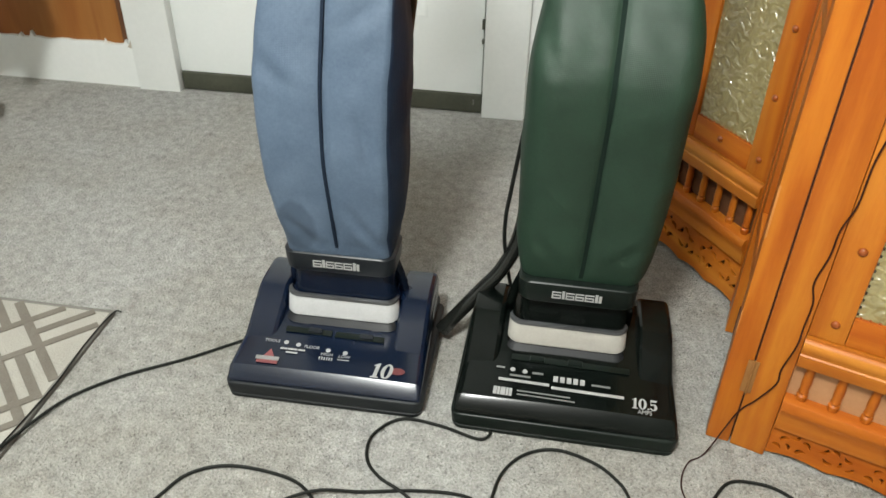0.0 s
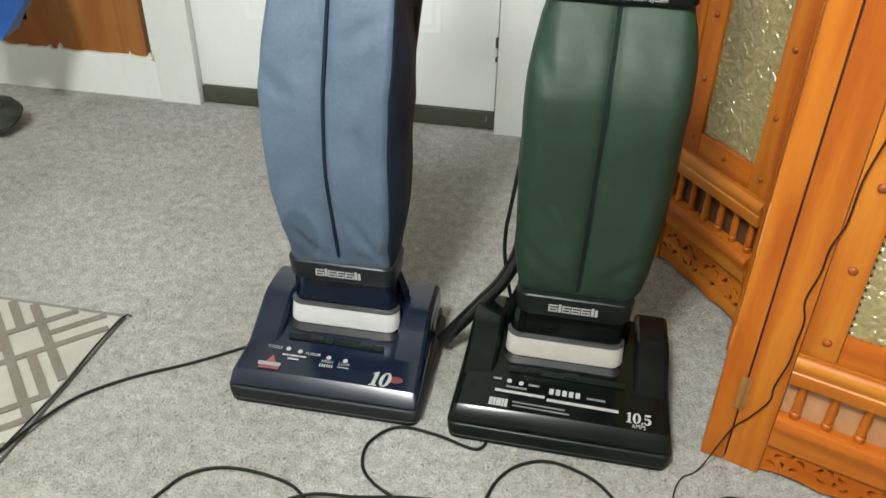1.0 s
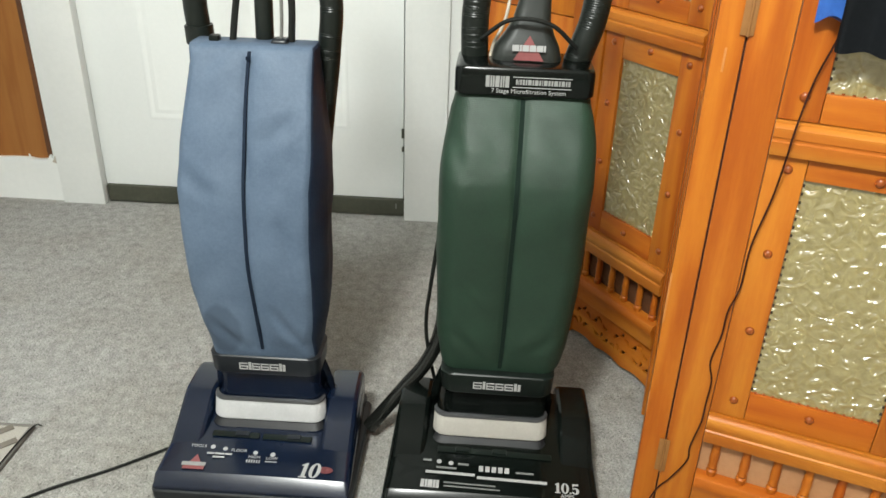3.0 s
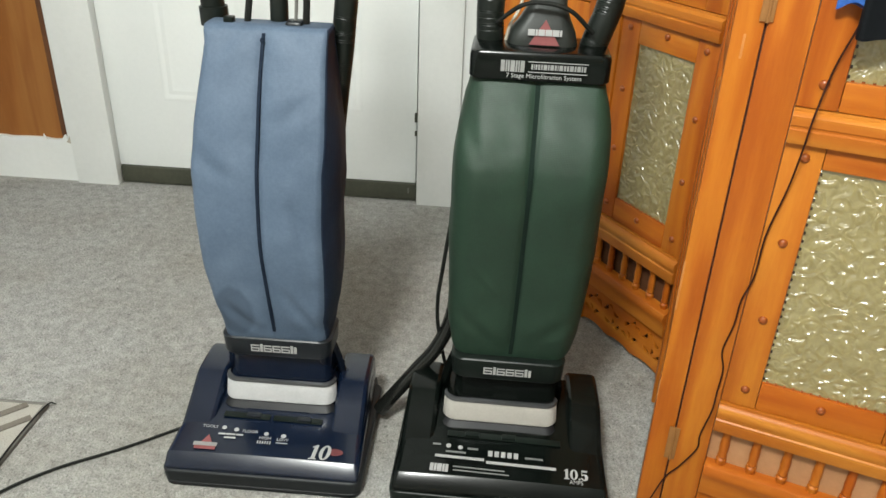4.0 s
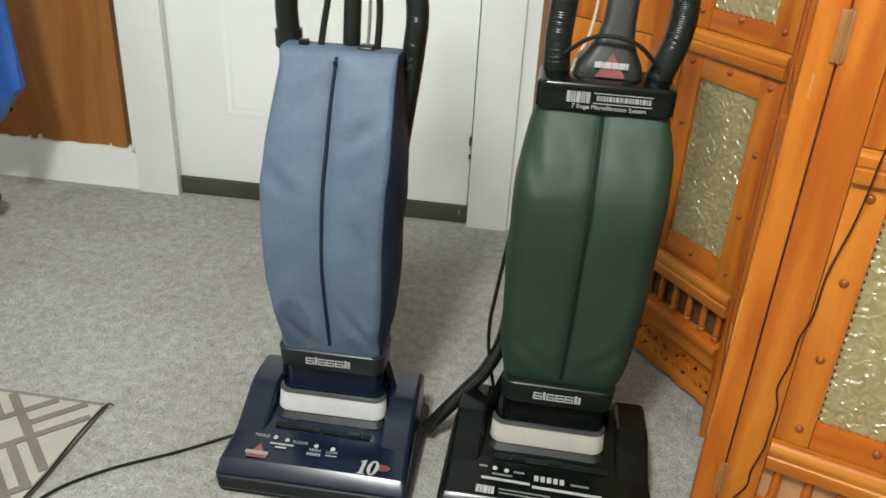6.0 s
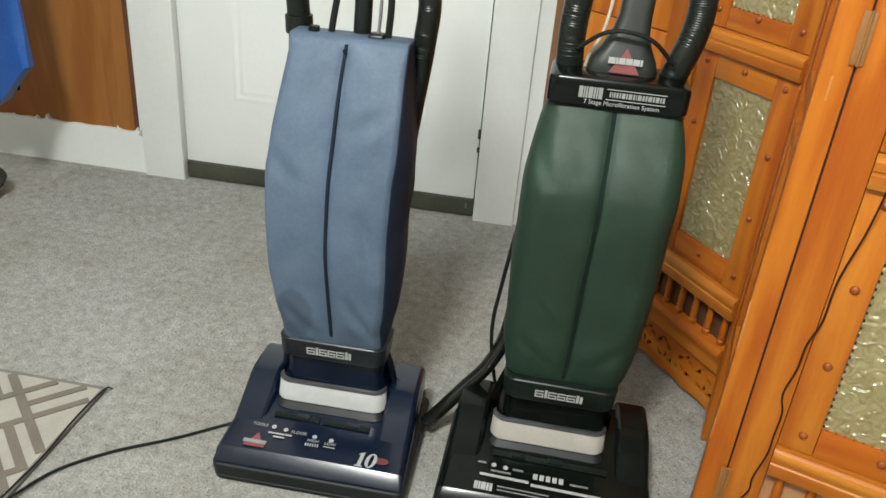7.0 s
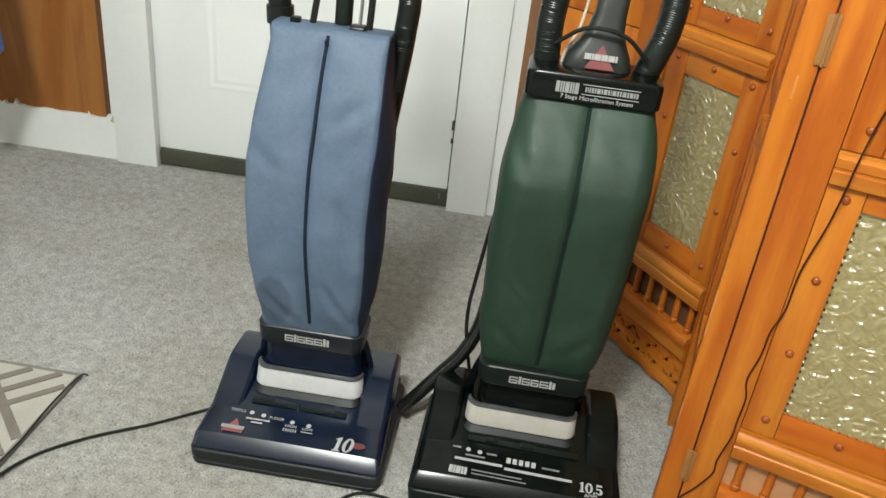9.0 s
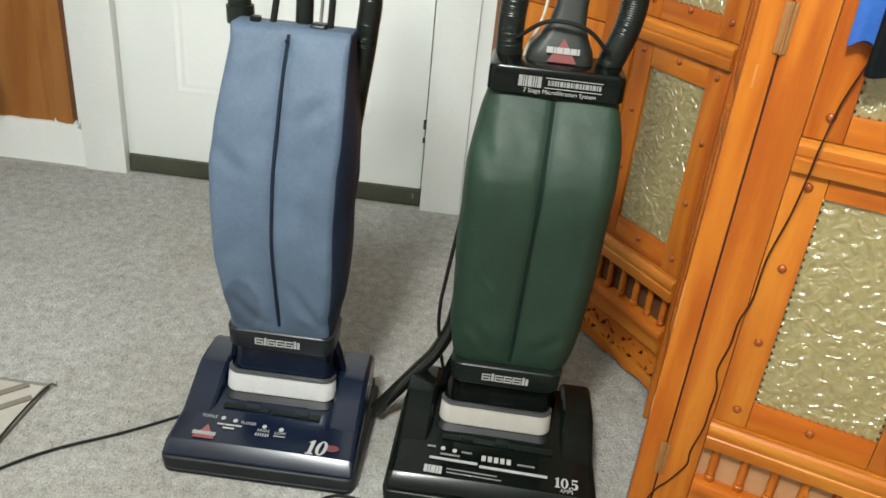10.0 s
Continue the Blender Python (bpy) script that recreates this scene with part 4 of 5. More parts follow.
part("hose", tube([(-0.062, 0.205, 0.66), (-0.064, 0.198, 0.73), (-0.064, 0.200, 0.80), (-0.048, 0.21, 0.90), (0.022, 0.22, 0.962), (0.086, 0.22, 0.93), (0.103, 0.208, 0.84), (0.100, 0.200, 0.785), (0.084, 0.196, 0.73), (0.070, 0.205, 0.66)], 0.0195, 16, 8, 0.0006, 0.0034), HOSE, gv, "black ribbed suction hose looped over the handle")
part("wand", tube([(-0.226, 0.205, 0.030), (-0.193, 0.2165, 0.072), (-0.160, 0.228, 0.114), (-0.127, 0.2395, 0.157), (-0.102, 0.252, 0.222), (-0.092, 0.258, 0.34), (-0.088, 0.25, 0.56), (-0.075, 0.235, 0.68)], 0.0130, 14), WAND, gv, "black suction hose with a straight end tube")
part("wand_cuff", tube([(-0.2270, 0.2045, 0.028), (-0.218, 0.2080, 0.040)], 0.0140, 14, 2), WAND, gv)
part("cord_loop", tube([(-0.055, 0.18, 0.755), (-0.022, 0.166, 0.782), (0.010, 0.158, 0.788), (0.045, 0.162, 0.778), (0.078, 0.172, 0.748)], 0.0031, 8), CABLE, gv, "black mains cable looped round the handle")
part("mains_cable", tube([(-0.100, 0.262, 0.48), (-0.112, 0.252, 0.40), (-0.124, 0.245, 0.30), (-0.128, 0.240, 0.26), (-0.126, 0.243, 0.20), (-0.11, 0.26, 0.10), (-0.09, 0.285, 0.02)], 0.0034, 8), CABLE, gv, "thin black mains cable hanging beside the bag")
part("pale_cord", tube([(-0.042, 0.190, 0.724), (-0.037, 0.190, 0.748), (-0.028, 0.192, 0.766), (-0.0215, 0.198, 0.785), (-0.0165, 0.206, 0.82), (-0.012, 0.215, 0.88)], 0.0024, 8), RAGGED, gv, "pale cord behind the handle")


# ---- carved pine folding screen ----
def comma(x, z, size, turn):
    """A bent leaf-shaped cut-out."""
    out = []
    for i in range(16):
        t = 2 * math.pi * i / 16
        u = 0.5 * math.cos(t)
        w = 0.30 * math.sin(t) * (0.62 + 0.38 * math.cos(t)) + 0.9 * (u * u - 0.1)
        out.append((x + size * (u * math.cos(turn) - w * math.sin(turn)), z + size * (u * math.sin(turn) + w * math.cos(turn))))
    return out


SCROLL = [(-0.021, 0.010, 0.7, 0.017), (-0.004, 0.016, 2.5, 0.014), (0.012, 0.009, -0.6, 0.016), (-0.014, -0.008, -0.5, 0.017), (0.004, -0.006, 1.2, 0.013), (0.019, -0.010, 0.5, 0.016)]


SPINDLE = [(0.0072, 0.0), (0.0082, 0.06), (0.0082, 0.14), (0.0058, 0.18), (0.0075, 0.24), (0.0062, 0.30), (0.0074, 0.50), (0.0066, 0.72), (0.0058, 0.80), (0.0076, 0.86), (0.0076, 1.0)]


def screen_leaf(screen, name, origin, heading, width, lift=0.0, T=0.024, backed=None, beads=(0, 1), S=0.044, G=0.096, peg_x=0.072, near=False):
    """One leaf: stiles, rails, mouldings, turned spindles, fretted apron and amber panels. Its face looks to -y before it is turned."""
    z = {"fret": 0.066 + lift * 1.2, "low": 0.128 + lift, "spin": 0.196 + lift, "mould": 0.248 + lift, "glass0": 0.296 + lift, "glass1": 0.628 + lift * 0.5, "crack": 0.657 + lift, "mtop": 0.703 + lift, "up0": 0.740 + lift, "up1": 1.30, "top": 1.48}
    leaf = new(name)
    leaf.parent = screen
    leaf.matrix_basis = Matrix.Translation(origin) @ Matrix.Rotation(heading, 4, "Z")
    tagged(leaf, "hinged leaf of orange knotty pine")
    W = width
    for x0, x1 in ((0, S), (W - S, W)):
        part("stile", box((x0, 0, 0.0), (x1, T, z["top"]), 0.003), PINE_Z, leaf)
    a, b = S + 0.0005, W - S - 0.0005
    # inner door frame round each amber panel
    for x0, x1 in ((a, G), (W - G, b)):
        part("inner_stile", box((x0, 0.004, z["mould"]), (x1, T - 0.003, z["crack"] - 0.001), 0.0025), PINE_Z, leaf)
        part("inner_stile", box((x0, 0.004, z["mtop"]), (x1, T - 0.003, z["up1"] + 0.05), 0.0025), PINE_Z, leaf)
    for z0, z1 in ((z["mould"], z["glass0"]), (z["glass1"], z["crack"] - 0.001), (z["mtop"], z["up0"]), (z["up1"], z["up1"] + 0.05)):
        part("rail", box((G + 0.0004, 0.0045, z0), (W - G - 0.0004, T - 0.003, z1), 0.002), PINE_X, leaf)
    part("top_rail", box((a, 0.003, z["up1"] + 0.051), (b, T - 0.003, z["top"] - 0.02), 0.003), PINE_X, leaf)
    # mouldings run across the leaf
    for z0, z1 in ((z["spin"], z["mould"] - 0.001), (z["crack"] + 0.0015, z["mtop"] - 0.001)):
        h = z1 - z0
        prof = [(0.018, 0), (-0.0045, 0), (-0.0055, 0.04), (-0.0055, 0.40), (-0.0035, 0.44), (-0.0035, 0.50), (-0.0050, 0.54), (-0.0048, 0.80), (-0.0020, 0.87), (0.0012, 0.91), (0.0012, 1.0), (0.018, 1.0)]
        part("moulding", loft([[(x, yy, z0 + zz * h) for yy, zz in prof] for x in (a, b)]), PINE_PALE, leaf, "pale moulded pine ledge")
    part("lower_rail", loft([[(x, yy, zz) for yy, zz in ((0.02, z["fret"]), (-0.001, z["fret"]), (-0.004, z["fret"] + 0.012), (-0.004, z["low"] - 0.030), (-0.008, z["low"] - 0.022), (-0.010, z["low"] - 0.012), (-0.006, z["low"] - 0.003), (0.0, z["low"]), (0.02, z["low"]))] for x in (a, b)]), PINE_PALE, leaf, "pale moulded pine rail")
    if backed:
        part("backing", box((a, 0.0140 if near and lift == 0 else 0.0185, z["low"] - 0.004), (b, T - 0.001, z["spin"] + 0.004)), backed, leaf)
    n = 6
    for i in range(n):
        x = S + (W - 2 * S) * (i + 0.5) / n
        hh = z["spin"] - z["low"]
        part("spindle", lathe([(r * 1.0, zz * hh) for r, zz in SPINDLE], 10), PINE_Z, leaf, m=pose(x, 0.0095, z["low"]))
    # fretted apron
    holes = []
    for i in range(4):
        cx = S + (W - 2 * S) * (i + 0.5) / 4
        k = 1 if i % 2 else -1
        zc, up = z["fret"] * 0.54, z["fret"] / 0.066
        holes += [comma(cx + k * dx, zc + dz * up, size * up ** 0.5, turn if k > 0 else math.pi - turn) for dx, dz, turn, size in SCROLL]
    edge = [(a, z["fret"] - 0.0005), (a, 0.004)]
    for i in range(33):
        t = i / 32
        edge.append((a + (b - a) * t, 0.005 + 0.007 * abs(math.sin(3 * math.pi * t))))
    edge += [(b, 0.004), (b, z["fret"] - 0.0005)]
    bm = flat_shape("apron", [edge, *holes], 0.006)
    bm.transform(Matrix.Translation((0, 0.013, 0)))
    part("apron", bm, PINE_X, leaf, "pine apron with curled fretwork cut-outs")
    # near-black sheet added behind the cut-outs to stand for the shade in them
    part("fret_shade_sheet", box((a, 0.019, 0.006), (b, 0.022, z["fret"])), CUT_SHADE, leaf)
    # amber panels, beads and pegs
    for z0, z1 in ((z["glass0"], z["glass1"]), (z["up0"], z["up1"])):
        part("amber_panel", box((G - 0.004, 0.010, z0 - 0.004), (W - G + 0.004, 0.014, z1 + 0.004)), AMBER, leaf, "amber pressed panel with swirling relief")
        step = 0.0118
        side = [(x, z0 + (k + 0.5) * step) for x in [(G + 0.0015, W - G - 0.0015)[i] for i in beads] for k in range(int((z1 - z0) / step))]
        foot = [(G + (k + 0.6) * step, z0 + 0.0011) for k in range(int((W - 2 * G) / step))]
        for spots, hx, hz, y0, mat in ((side, 0.0015, 0.0019, 0.0086, BEAD), (foot, 0.0018, 0.0009, 0.0072, PEG)):
            if near and z1 < 0.8:
                # the beads of the lower panels are pieces of their own on one mesh
                bead_me = None
                for x, q in spots:
                    if bead_me is None:
                        bead_me = part("bead", box((-hx, y0, -hz), (hx, 0.0108, hz)), mat, leaf, m=pose(x, 0, q)).data
                    else:
                        o = new("bead", bead_me)
                        o.parent, o.matrix_basis = leaf, pose(x, 0, q)
            else:
                bm = bmesh.new()
                for x, q in spots:
                    add_box(bm, (x - hx, y0, q - hz), (x + hx, 0.0108, q + hz))
                tagged(part("beading", bm, mat, leaf, "row of small dark beads"), kind="stuff")
    peg_me = None
    spots = []
    for z0, z1, zb, zt in ((z["glass0"], z["glass1"], z["mould"], z["crack"]), (z["up0"], z["up1"], z["mtop"], z["up1"] + 0.05)):
        k = 4 if z1 < 0.8 else 6
        for i in range(k):
            q = (zb + 0.031) + (zt - 0.018 - zb - 0.031) * i / (k - 1)
            spots += [(peg_x, q), (W - peg_x, q)]
        spots += [(W / 2, zb + 0.029), (W / 2, zt - 0.016)]
    for x, q in spots:
        x, q = x + random.uniform(-0.0018, 0.0018), q + random.uniform(-0.0018, 0.0018)
        if peg_me is None:
            first = part("peg", lathe([(0.0064, 0.0), (0.0061, 0.0018), (0.0048, 0.0036), (0.0026, 0.0048), (0.0005, 0.0050)], 12), PEG, leaf, m=pose(x, 0.0042, q, 90))
            peg_me = first.data
        else:
            o = new("peg", peg_me)
            o.parent, o.matrix_basis = leaf, pose(x, 0.0042, q, 90)
    return leaf


screen = thing("folding_screen", "orange knotty-pine folding screen with amber panels, spindles and fretwork, standing zigzag", "folding screen")
BX, BY = 0.4935, 1.2035
head_b = math.atan2(-0.343, 0.94)
leaf_b = screen_leaf(screen, "leaf", (BX, BY, 0.002), head_b, 0.37, backed=BACKING, S=0.052, G=0.1005, peg_x=0.080, near=True)
AXL, AYL = 0.379, 1.814
head_a = math.atan2(-0.835, 0.55)
# its dark backing is added to colour the shade between the spindles
leaf_a = screen_leaf(screen, "leaf", (AXL, AYL, 0.002), head_a, 0.34, 0.030, backed=STAIN_SHADE_WOOD, beads=(1,), near=True)
# the leaf between them, seen on its edge
AXR, AYR = AXL + 0.34 * math.cos(head_a), AYL + 0.34 * math.sin(head_a)
MX, MY = BX - 0.0014, BY + 0.0015
leaf_m = screen_leaf(screen, "leaf", (MX, MY, 0.002), math.atan2(AYR - MY, AXR - MX + 0.005), 0.325, 0.0, 0.036)
# the far leaf shows plain boards between its stiles
leaf_z = new("leaf")
leaf_z.parent = screen
leaf_z.matrix_basis = Matrix.Translation((0.122, 2.073, 0.002)) @ Matrix.Rotation(math.atan2(AYL - 2.071, AXL - 0.122), 4, "Z")
tagged(leaf_z, "hinged leaf of plain orange pine boards")
# browner than the other stile: the shade on this edge is in its colour
part("stile", box((0.0, 0.0, 0.0), (0.040, 0.026, 1.48), 0.003), PINE_SHADED, leaf_z, "stile coloured brown as its shaded side")
part("stile", box((0.320, 0.0, 0.0), (0.360, 0.026, 1.48), 0.003), PINE_Z, leaf_z)
for z0, z1 in ((0.02, 0.262), (0.2635, 0.692), (0.6945, 1.10), (1.1015, 1.46)):
    part("board", box((0.0405, 0.004, z0), (0.3195, 0.022, z1), 0.0015), PINE_Z, leaf_z)
# dark filler strip that paints the shade inside the open joint
part("joint_shade", box((-0.0030, 0.006, 0.01), (-0.0001, 0.012, 1.46)), CUT_SHADE, leaf_b, "dark strip standing for the shade in the joint between two leaves")
for y0, y1, z0, z1 in ((0.0185, 0.0215, 0.752, 0.782), (0.0335, 0.0362, 0.385, 0.465), (0.0345, 0.0362, 0.22, 0.26)):
    part("scuff", box((-0.0005, y0, z0), (0.004, y1, z1), 0.0004), PALEWOOD, leaf_m, "pale scuffed edge")
for hz in (0.148, 0.832, 1.32):
    hb = thing("hinge", "", "")
    hb.parent = screen
    hb.matrix_basis = pose(BX, BY, hz, 0, 0, -15)
    part("hinge_leaf", box((-0.0095, -0.0024, -0.031), (-0.001, 0.0, 0.031), 0.0006), BRASS, hb, "dull aged brass hinge plate")
    part("hinge_leaf", box((0.001, -0.0028, -0.031), (0.0065, 0.0, 0.031), 0.0006), BRASS, hb, "dull aged brass hinge plate")
    part("hinge_knuckle", tube([(0, -0.003, -0.032), (0, -0.003, 0), (0, -0.003, 0.032)], 0.0019, 10, 2), BRASS, hb)

# thin cable down the front of the screen: distance along the leaf, height
cabz = [(0.112, 0.87), (0.0966, 0.805), (0.0876, 0.772), (0.0823, 0.745), (0.0758, 0.696), (0.0736, 0.66), (0.0685, 0.602), (0.0569, 0.532), (0.0554, 0.468), (0.0468, 0.428), (0.0455, 0.387), (0.0386, 0.341), (0.0457, 0.309), (0.045, 0.267), (0.0444, 0.241), (0.0362, 0.183), (0.0363, 0.154), (0.0173, 0.111), (-0.0028, 0.072)]
cu, cn = Vector((math.cos(head_b), math.sin(head_b), 0)), Vector((math.sin(head_b), -math.cos(head_b), 0))
pts = [tuple(Vector((BX, BY, q)) + cu * x + cn * (0.005 + (0.012 if 0.19 < q < 0.26 or 0.65 < q < 0.71 else 0.0))) for x, q in cabz]
pts += [(0.452, 1.172, 0.006), (0.425, 1.150, 0.004), (0.411, 1.115, 0.004), (0.413, 1.080, 0.004), (0.44, 1.03, 0.004), (0.50, 0.96, 0.004)]
solid("thin_cable", tube(pts, 0.0013, 6, 6), BROWNCABLE, "thin dark brown cable hanging down the pine screen", "cable")


# ---- garments ----
def drape(w, h, d, folds, seed, hem=0.02, top=0.62):
    """Hanging cloth: a folded, thick sheet, wider at the foot."""
    rings = []
    for i in range(25):
        t = i / 24
        ww = w * (top + (1 - top) * t)
        ring = []
        for side in (0, 1):
            for k in range(25):
                u = k / 24 if side == 0 else 1 - k / 24
                fold = d * (0.5 + 0.5 * math.sin(folds * 2 * math.pi * u + seed + 1.3 * t)) * (0.35 + 0.65 * t) + 0.35 * d * noise.noise((u * 4 + seed, t * 5, seed))
                thick = d * 0.9 * math.sin(math.pi * min(1, max(0, u))) ** 0.5
                y = -fold - thick if side == 0 else d * 0.2
                ring.append(((u - 0.5) * ww, y, h * (1 - t) - hem * math.sin(3 * math.pi * u + seed) * t))
        rings.append(ring)
    return loft(rings)


jk = thing("jacket", "blue and black nylon jacket hung over the pine screen", "jacket", m=Matrix.Translation((BX, BY, 0)) @ Matrix.Rotation(head_b, 4, "Z"))
bm = drape(0.066, 0.70, 0.013, 1.2, 0.4, 0.002, 1.25)
bm.transform(Matrix.Translation((0.129, -0.019, 0.800)))
part("sleeve", bm, BLACKCLOTH, jk, "black nylon sleeve with straight hem")
bm = drape(0.070, 0.67, 0.012, 1.5, 2.1, 0.006, 1.3)
bm.transform(Matrix.Translation((0.104, -0.007, 0.830)))
part("body", bm, BLUECLOTH, jk, "bright blue crumpled nylon")

jl = thing("jacket", "bright blue nylon jacket hanging before the bare wooden panel", "jacket", m=pose(-1.3125, 2.02, 0.05, 0, 0, 12))
bm = drape(0.242, 0.95, 0.048, 2.5, 1.7, 0.05)
bm.transform(Matrix.Translation((0, 0, 0.30)))
part("body", bm, BLUECLOTH, jl, "bright blue crumpled nylon")
bm = drape(0.186, 0.80, 0.05, 2.0, 3.2, 0.03)
bm.transform(Matrix.Translation((-0.05, 0.07, 0.26)))
part("lining", bm, BLACKCLOTH, jl, "black lining")
part("hanging_loop", tube([(0.0, 0.0, 1.22), (0.01, 0.06, 1.30), (0.05, 0.20, 1.33), (0.07, 0.335, 1.32)], 0.012, 8), BLACKCLOTH, jl, "black loop to the wall")


# ---- rug ----
RX, RY = -0.624, 1.333
rug = thing("area_rug", "flat cream rug with taupe lattice pattern, lying on the carpet", "rug", m=pose(RX, RY, 0.001))
RW, RL = 1.05, 1.5
part("field", box((-RW, -RL, 0), (-0.006, -0.006, 0.0075), 0.002), RUGBASE, rug, "cream low pile")
for lo, hi in (((-RW, -0.008, 0), (0, 0.0, 0.0085)), ((-0.008, -RL, 0), (0, -0.008, 0.0085))):
    part("binding", box(lo, hi, 0.002), RUGEDGE, rug, "grey bound edge")


def band(bm, a, b, w, top=0.0094):
    d = (Vector(b) - Vector(a)).normalized()
    n = Vector((-d.y, d.x)) * w / 2
    q = [Vector(a) - n, Vector(a) + n, Vector(b) + n, Vector(b) - n]
    lo, hi = [bm.verts.new((p.x, p.y, 0.006)) for p in q], [bm.verts.new((p.x, p.y, top)) for p in q]
    bm.faces.new(hi)
    bm.faces.new(lo[::-1])
    for i in range(4):
        j = (i + 1) % 4
        bm.faces.new((lo[i], lo[j], hi[j], hi[i]))


def clip_seg(a, b, x0, x1, y0, y1):
    t0, t1 = 0.0, 1.0
    dx, dy = b[0] - a[0], b[1] - a[1]
    for p, q in ((-dx, a[0] - x0), (dx, x1 - a[0]), (-dy, a[1] - y0), (dy, y1 - a[1])):
        if abs(p) < 1e-9:
            if q < 0:
                return None
        else:
            r = q / p
            if p < 0:
                t0 = max(t0, r)
            else:
                t1 = min(t1, r)
    if t0 >= t1:
        return None
    return (a[0] + t0 * dx, a[1] + t0 * dy), (a[0] + t1 * dx, a[1] + t1 * dy)


bm = bmesh.new()
PITCH = 0.303


def rug_line(c0, d0, c1, d1, w, top=0.0094):
    """A stripe between two points given along the two diagonals of the weave."""
    seg = clip_seg(((c0 - d0) / 2, (c0 + d0) / 2), ((c1 - d1) / 2, (c1 + d1) / 2), -RW + 0.010, -0.010, -RL + 0.010, -0.010)
    if seg:
        band(bm, seg[0], seg[1], w, top)


for k in range(-9, 2):
    c = -0.25 + k * PITCH
    for off in (-0.048, 0.048):
        rug_line(c + off, -3, c + off, 3, 0.017)
    for j in range(-6, 7):
        d = 0.026 + j * PITCH
        rug_line(c, d + 0.062, c, d + PITCH - 0.062, 0.017)
for j in range(-6, 7):
    d = 0.026 + j * PITCH
    for off in (-0.060, 0.060):
        rug_line(-4, d + off, 1, d + off, 0.014, 0.0099)
    for k in range(-9, 2):
        c = -0.25 + k * PITCH
        rug_line(c + 0.050, d, c + PITCH - 0.050, d, 0.014, 0.0099)
part("lattice", bm, RUGLINE, rug, "taupe woven lattice lines")


# ---- cables on the carpet ----
solid("power_cord", tube([(-0.325, 1.315, 0.012), (-0.36, 1.295, 0.006), (-0.437, 1.235, 0.005), (-0.524, 1.176, 0.005), (-0.585, 1.115, 0.006), (-0.612, 1.05, 0.010), (-0.630, 0.97, 0.016), (-0.66, 0.86, 0.016), (-0.70, 0.70, 0.016)], 0.0027, 8), CABLE, "black power cord of the navy cleaner, on carpet and rug", "cable")
solid("power_cord", tube([(-0.40, 0.86, 0.005), (-0.356, 0.945, 0.005), (-0.329, 0.994, 0.005), (-0.277, 1.019, 0.006), (-0.205, 1.018, 0.006), (-0.15, 0.999, 0.008), (-0.118, 0.955, 0.008), (-0.13, 0.88, 0.005)], 0.0027, 8), CABLE, "black power cord looped on the carpet", "cable")
solid("power_cord", tube([(0.110, 1.172, 0.006), (0.113, 1.152, 0.005), (0.095, 1.139, 0.005), (0.033, 1.156, 0.005), (-0.033, 1.160, 0.005), (-0.071, 1.119, 0.005), (-0.070, 1.072, 0.005), (-0.042, 1.033, 0.013), (0.006, 1.010, 0.006), (0.06, 0.96, 0.005), (0.11, 0.88, 0.005)], 0.0026, 8), CABLE, "black power cord of the green cleaner, looped on the carpet", "cable")
solid("power_cord", tube([(-0.20, 0.955, 0.005), (-0.129, 0.989, 0.016), (-0.061, 1.007, 0.006), (0.021, 1.023, 0.006), (0.097, 1.024, 0.005), (0.15, 0.985, 0.005), (0.19, 0.92, 0.005)], 0.0025, 8), CABLE, "black power cord curving over the carpet", "cable")
solid("power_cord", tube([(0.126, 0.96, 0.005), (0.130, 1.032, 0.005), (0.142, 1.082, 0.005), (0.173, 1.121, 0.005), (0.221, 1.138, 0.005), (0.278, 1.122, 0.005), (0.312, 1.095, 0.005), (0.330, 1.065, 0.005), (0.345, 1.00, 0.005), (0.33, 0.92, 0.005)], 0.0026, 8), CABLE, "black power cord in a wide loop on the carpet", "cable")
solid("power_cord", tube([(0.42, 1.02, 0.005), (0.457, 1.087, 0.005), (0.482, 1.119, 0.005), (0.516, 1.125, 0.005), (0.555, 1.116, 0.005), (0.60, 1.08, 0.005), (0.66, 1.02, 0.005)], 0.0026, 8), CABLE, "black power cord beside the pine screen", "cable")
solid("thin_cable", tube([(RX + 0.014, RY - 0.002, 0.010), (RX + 0.002, RY - 0.012, 0.0125), (RX - 0.003, RY - 0.10, 0.0125), (RX + 0.001, RY - 0.20, 0.0125), (RX - 0.004, RY - 0.29, 0.0125), (RX - 0.012, RY - 0.40, 0.0125), (RX - 0.02, RY - 0.60, 0.0125)], 0.0015, 6, 6), CABLE, "thin black cable lying along the edge of the rug", "cable")
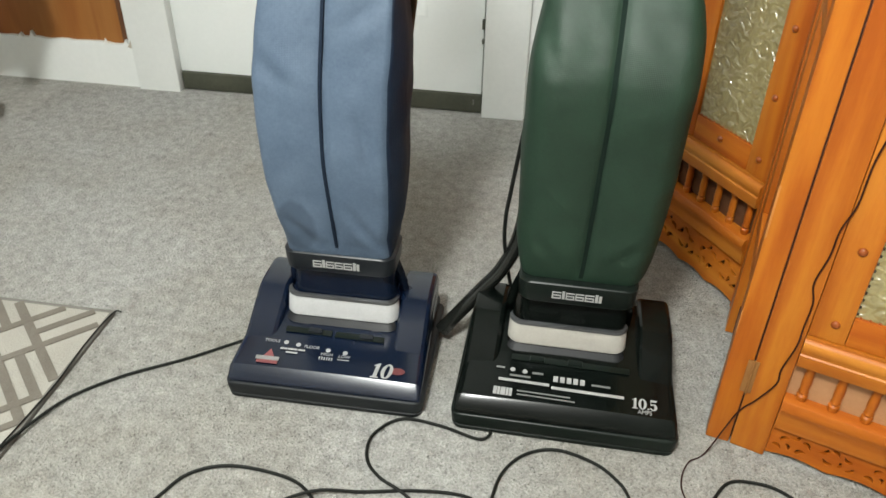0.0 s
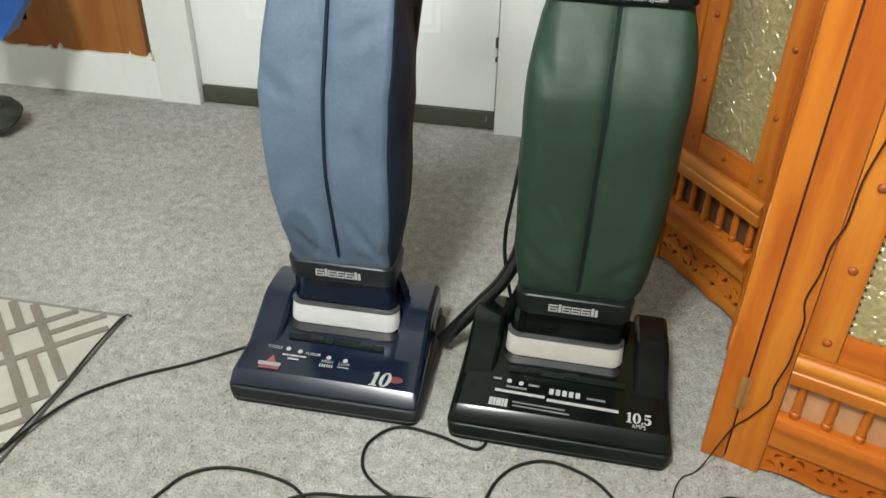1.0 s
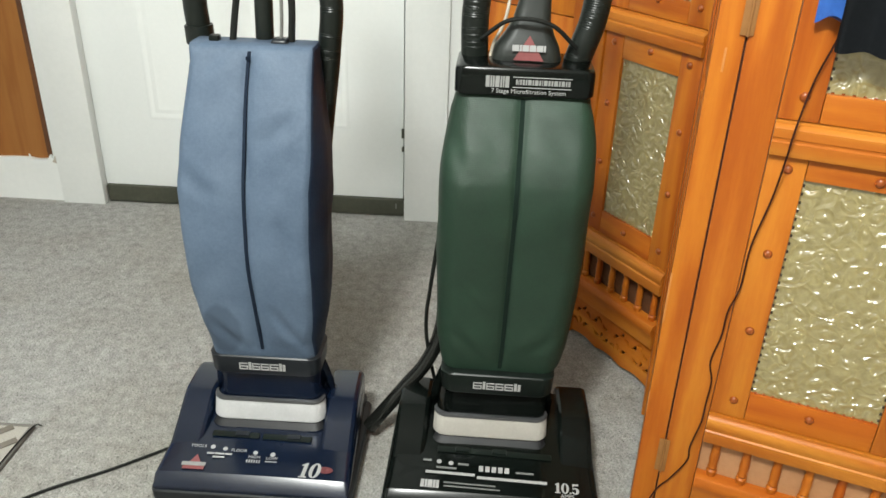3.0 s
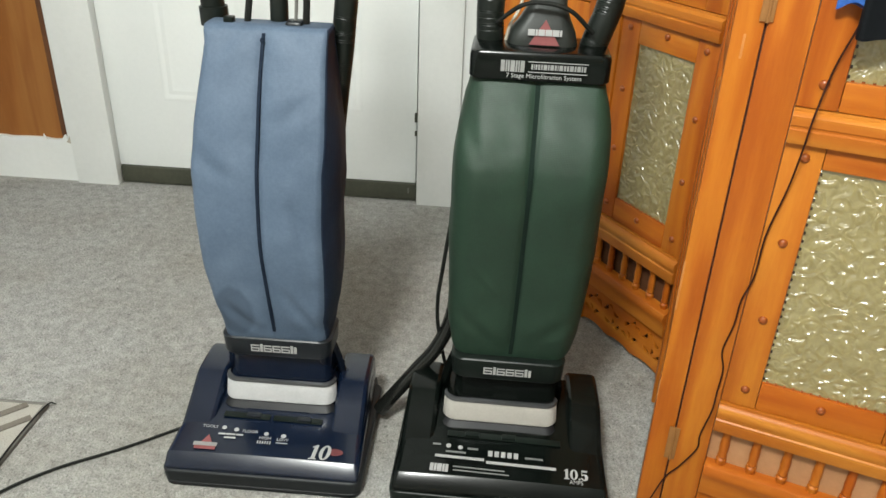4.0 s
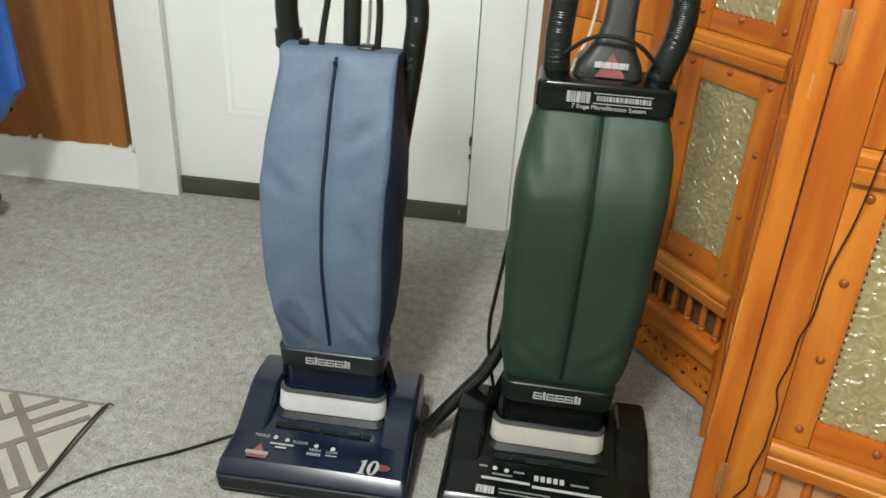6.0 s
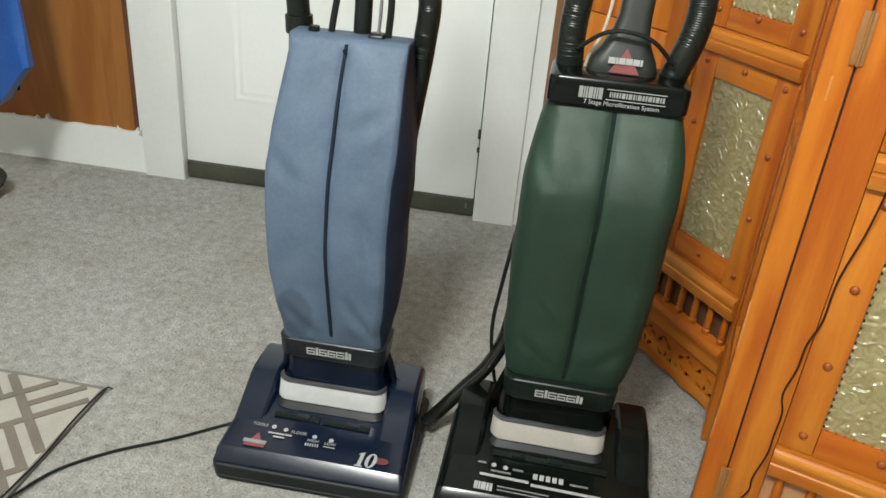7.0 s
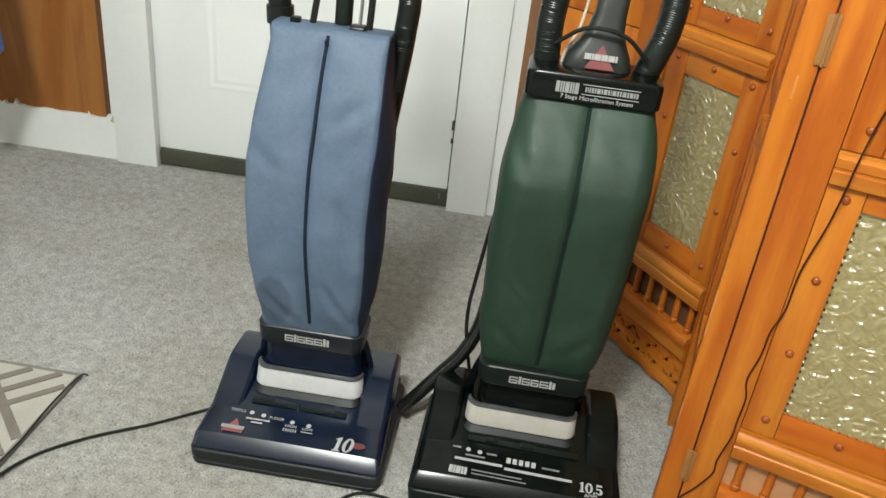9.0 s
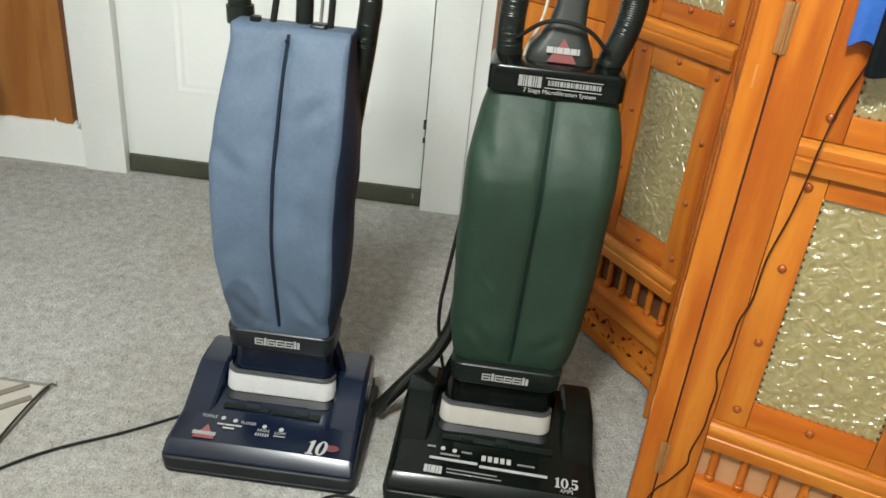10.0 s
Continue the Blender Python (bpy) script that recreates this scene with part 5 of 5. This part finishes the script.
# dark cloth bundle by the wall
bm = bmesh.new()
bmesh.ops.create_icosphere(bm, subdivisions=4, radius=1.0)
for v in bm.verts:
    k = 1 + 0.22 * noise.noise(v.co * 2.1) + 0.08 * noise.noise(v.co * 6)
    v.co = Vector((v.co.x * 0.13 * k, v.co.y * 0.10 * k, max(0.0, 0.045 + v.co.z * 0.055 * k)))
solid("rolled_cloth", bm, OLIVE, "dark olive crumpled cloth lying on the carpet by the wall", "clothing", m=pose(-1.475, 2.02, 0.001))

# ---- carpet pile ----
rng = np.random.default_rng(11)
STEP = 0.0048
gx, gy = np.meshgrid(np.arange(-1.30, 0.78, STEP), np.arange(0.93, 2.328, STEP))
px, py = gx.ravel() + rng.uniform(-0.0022, 0.0022, gx.size), gy.ravel() + rng.uniform(-0.0022, 0.0022, gx.size)
off_rug = ~((px < RX + 0.003) & (py < RY + 0.003))
px, py = px[off_rug], py[off_rug]
count = px.size
height, wide, spin = rng.uniform(0.0014, 0.0036, count), rng.uniform(0.0020, 0.0036, count), rng.uniform(0, 2 * math.pi, count)
verts = np.zeros((count, 4, 3), dtype=np.float32)
for k in range(3):
    verts[:, k, 0] = px + wide * np.cos(spin + 2.094 * k)
    verts[:, k, 1] = py + wide * np.sin(spin + 2.094 * k)
    verts[:, k, 2] = 0.0002
verts[:, 3, 0] = px + rng.normal(0, 0.0018, count)
verts[:, 3, 1] = py + rng.normal(0, 0.0018, count)
verts[:, 3, 2] = height
base = np.arange(count, dtype=np.int32)[:, None, None] * 4
faces = (base + np.array([[0, 1, 3], [1, 2, 3], [2, 0, 3]], dtype=np.int32)).reshape(-1, 3)
pile = bpy.data.meshes.new("carpet_pile")
pile.vertices.add(count * 4)
pile.vertices.foreach_set("co", verts.ravel())
pile.loops.add(faces.size)
pile.loops.foreach_set("vertex_index", faces.ravel())
pile.polygons.add(len(faces))
pile.polygons.foreach_set("loop_start", np.arange(0, faces.size, 3, dtype=np.int32))
pile.update(calc_edges=True)
pile.validate()
pile.materials.append(CARPET)
tagged(new("carpet_pile", pile), "short grey tufts of the cut-pile carpet", "carpet", kind="stuff")
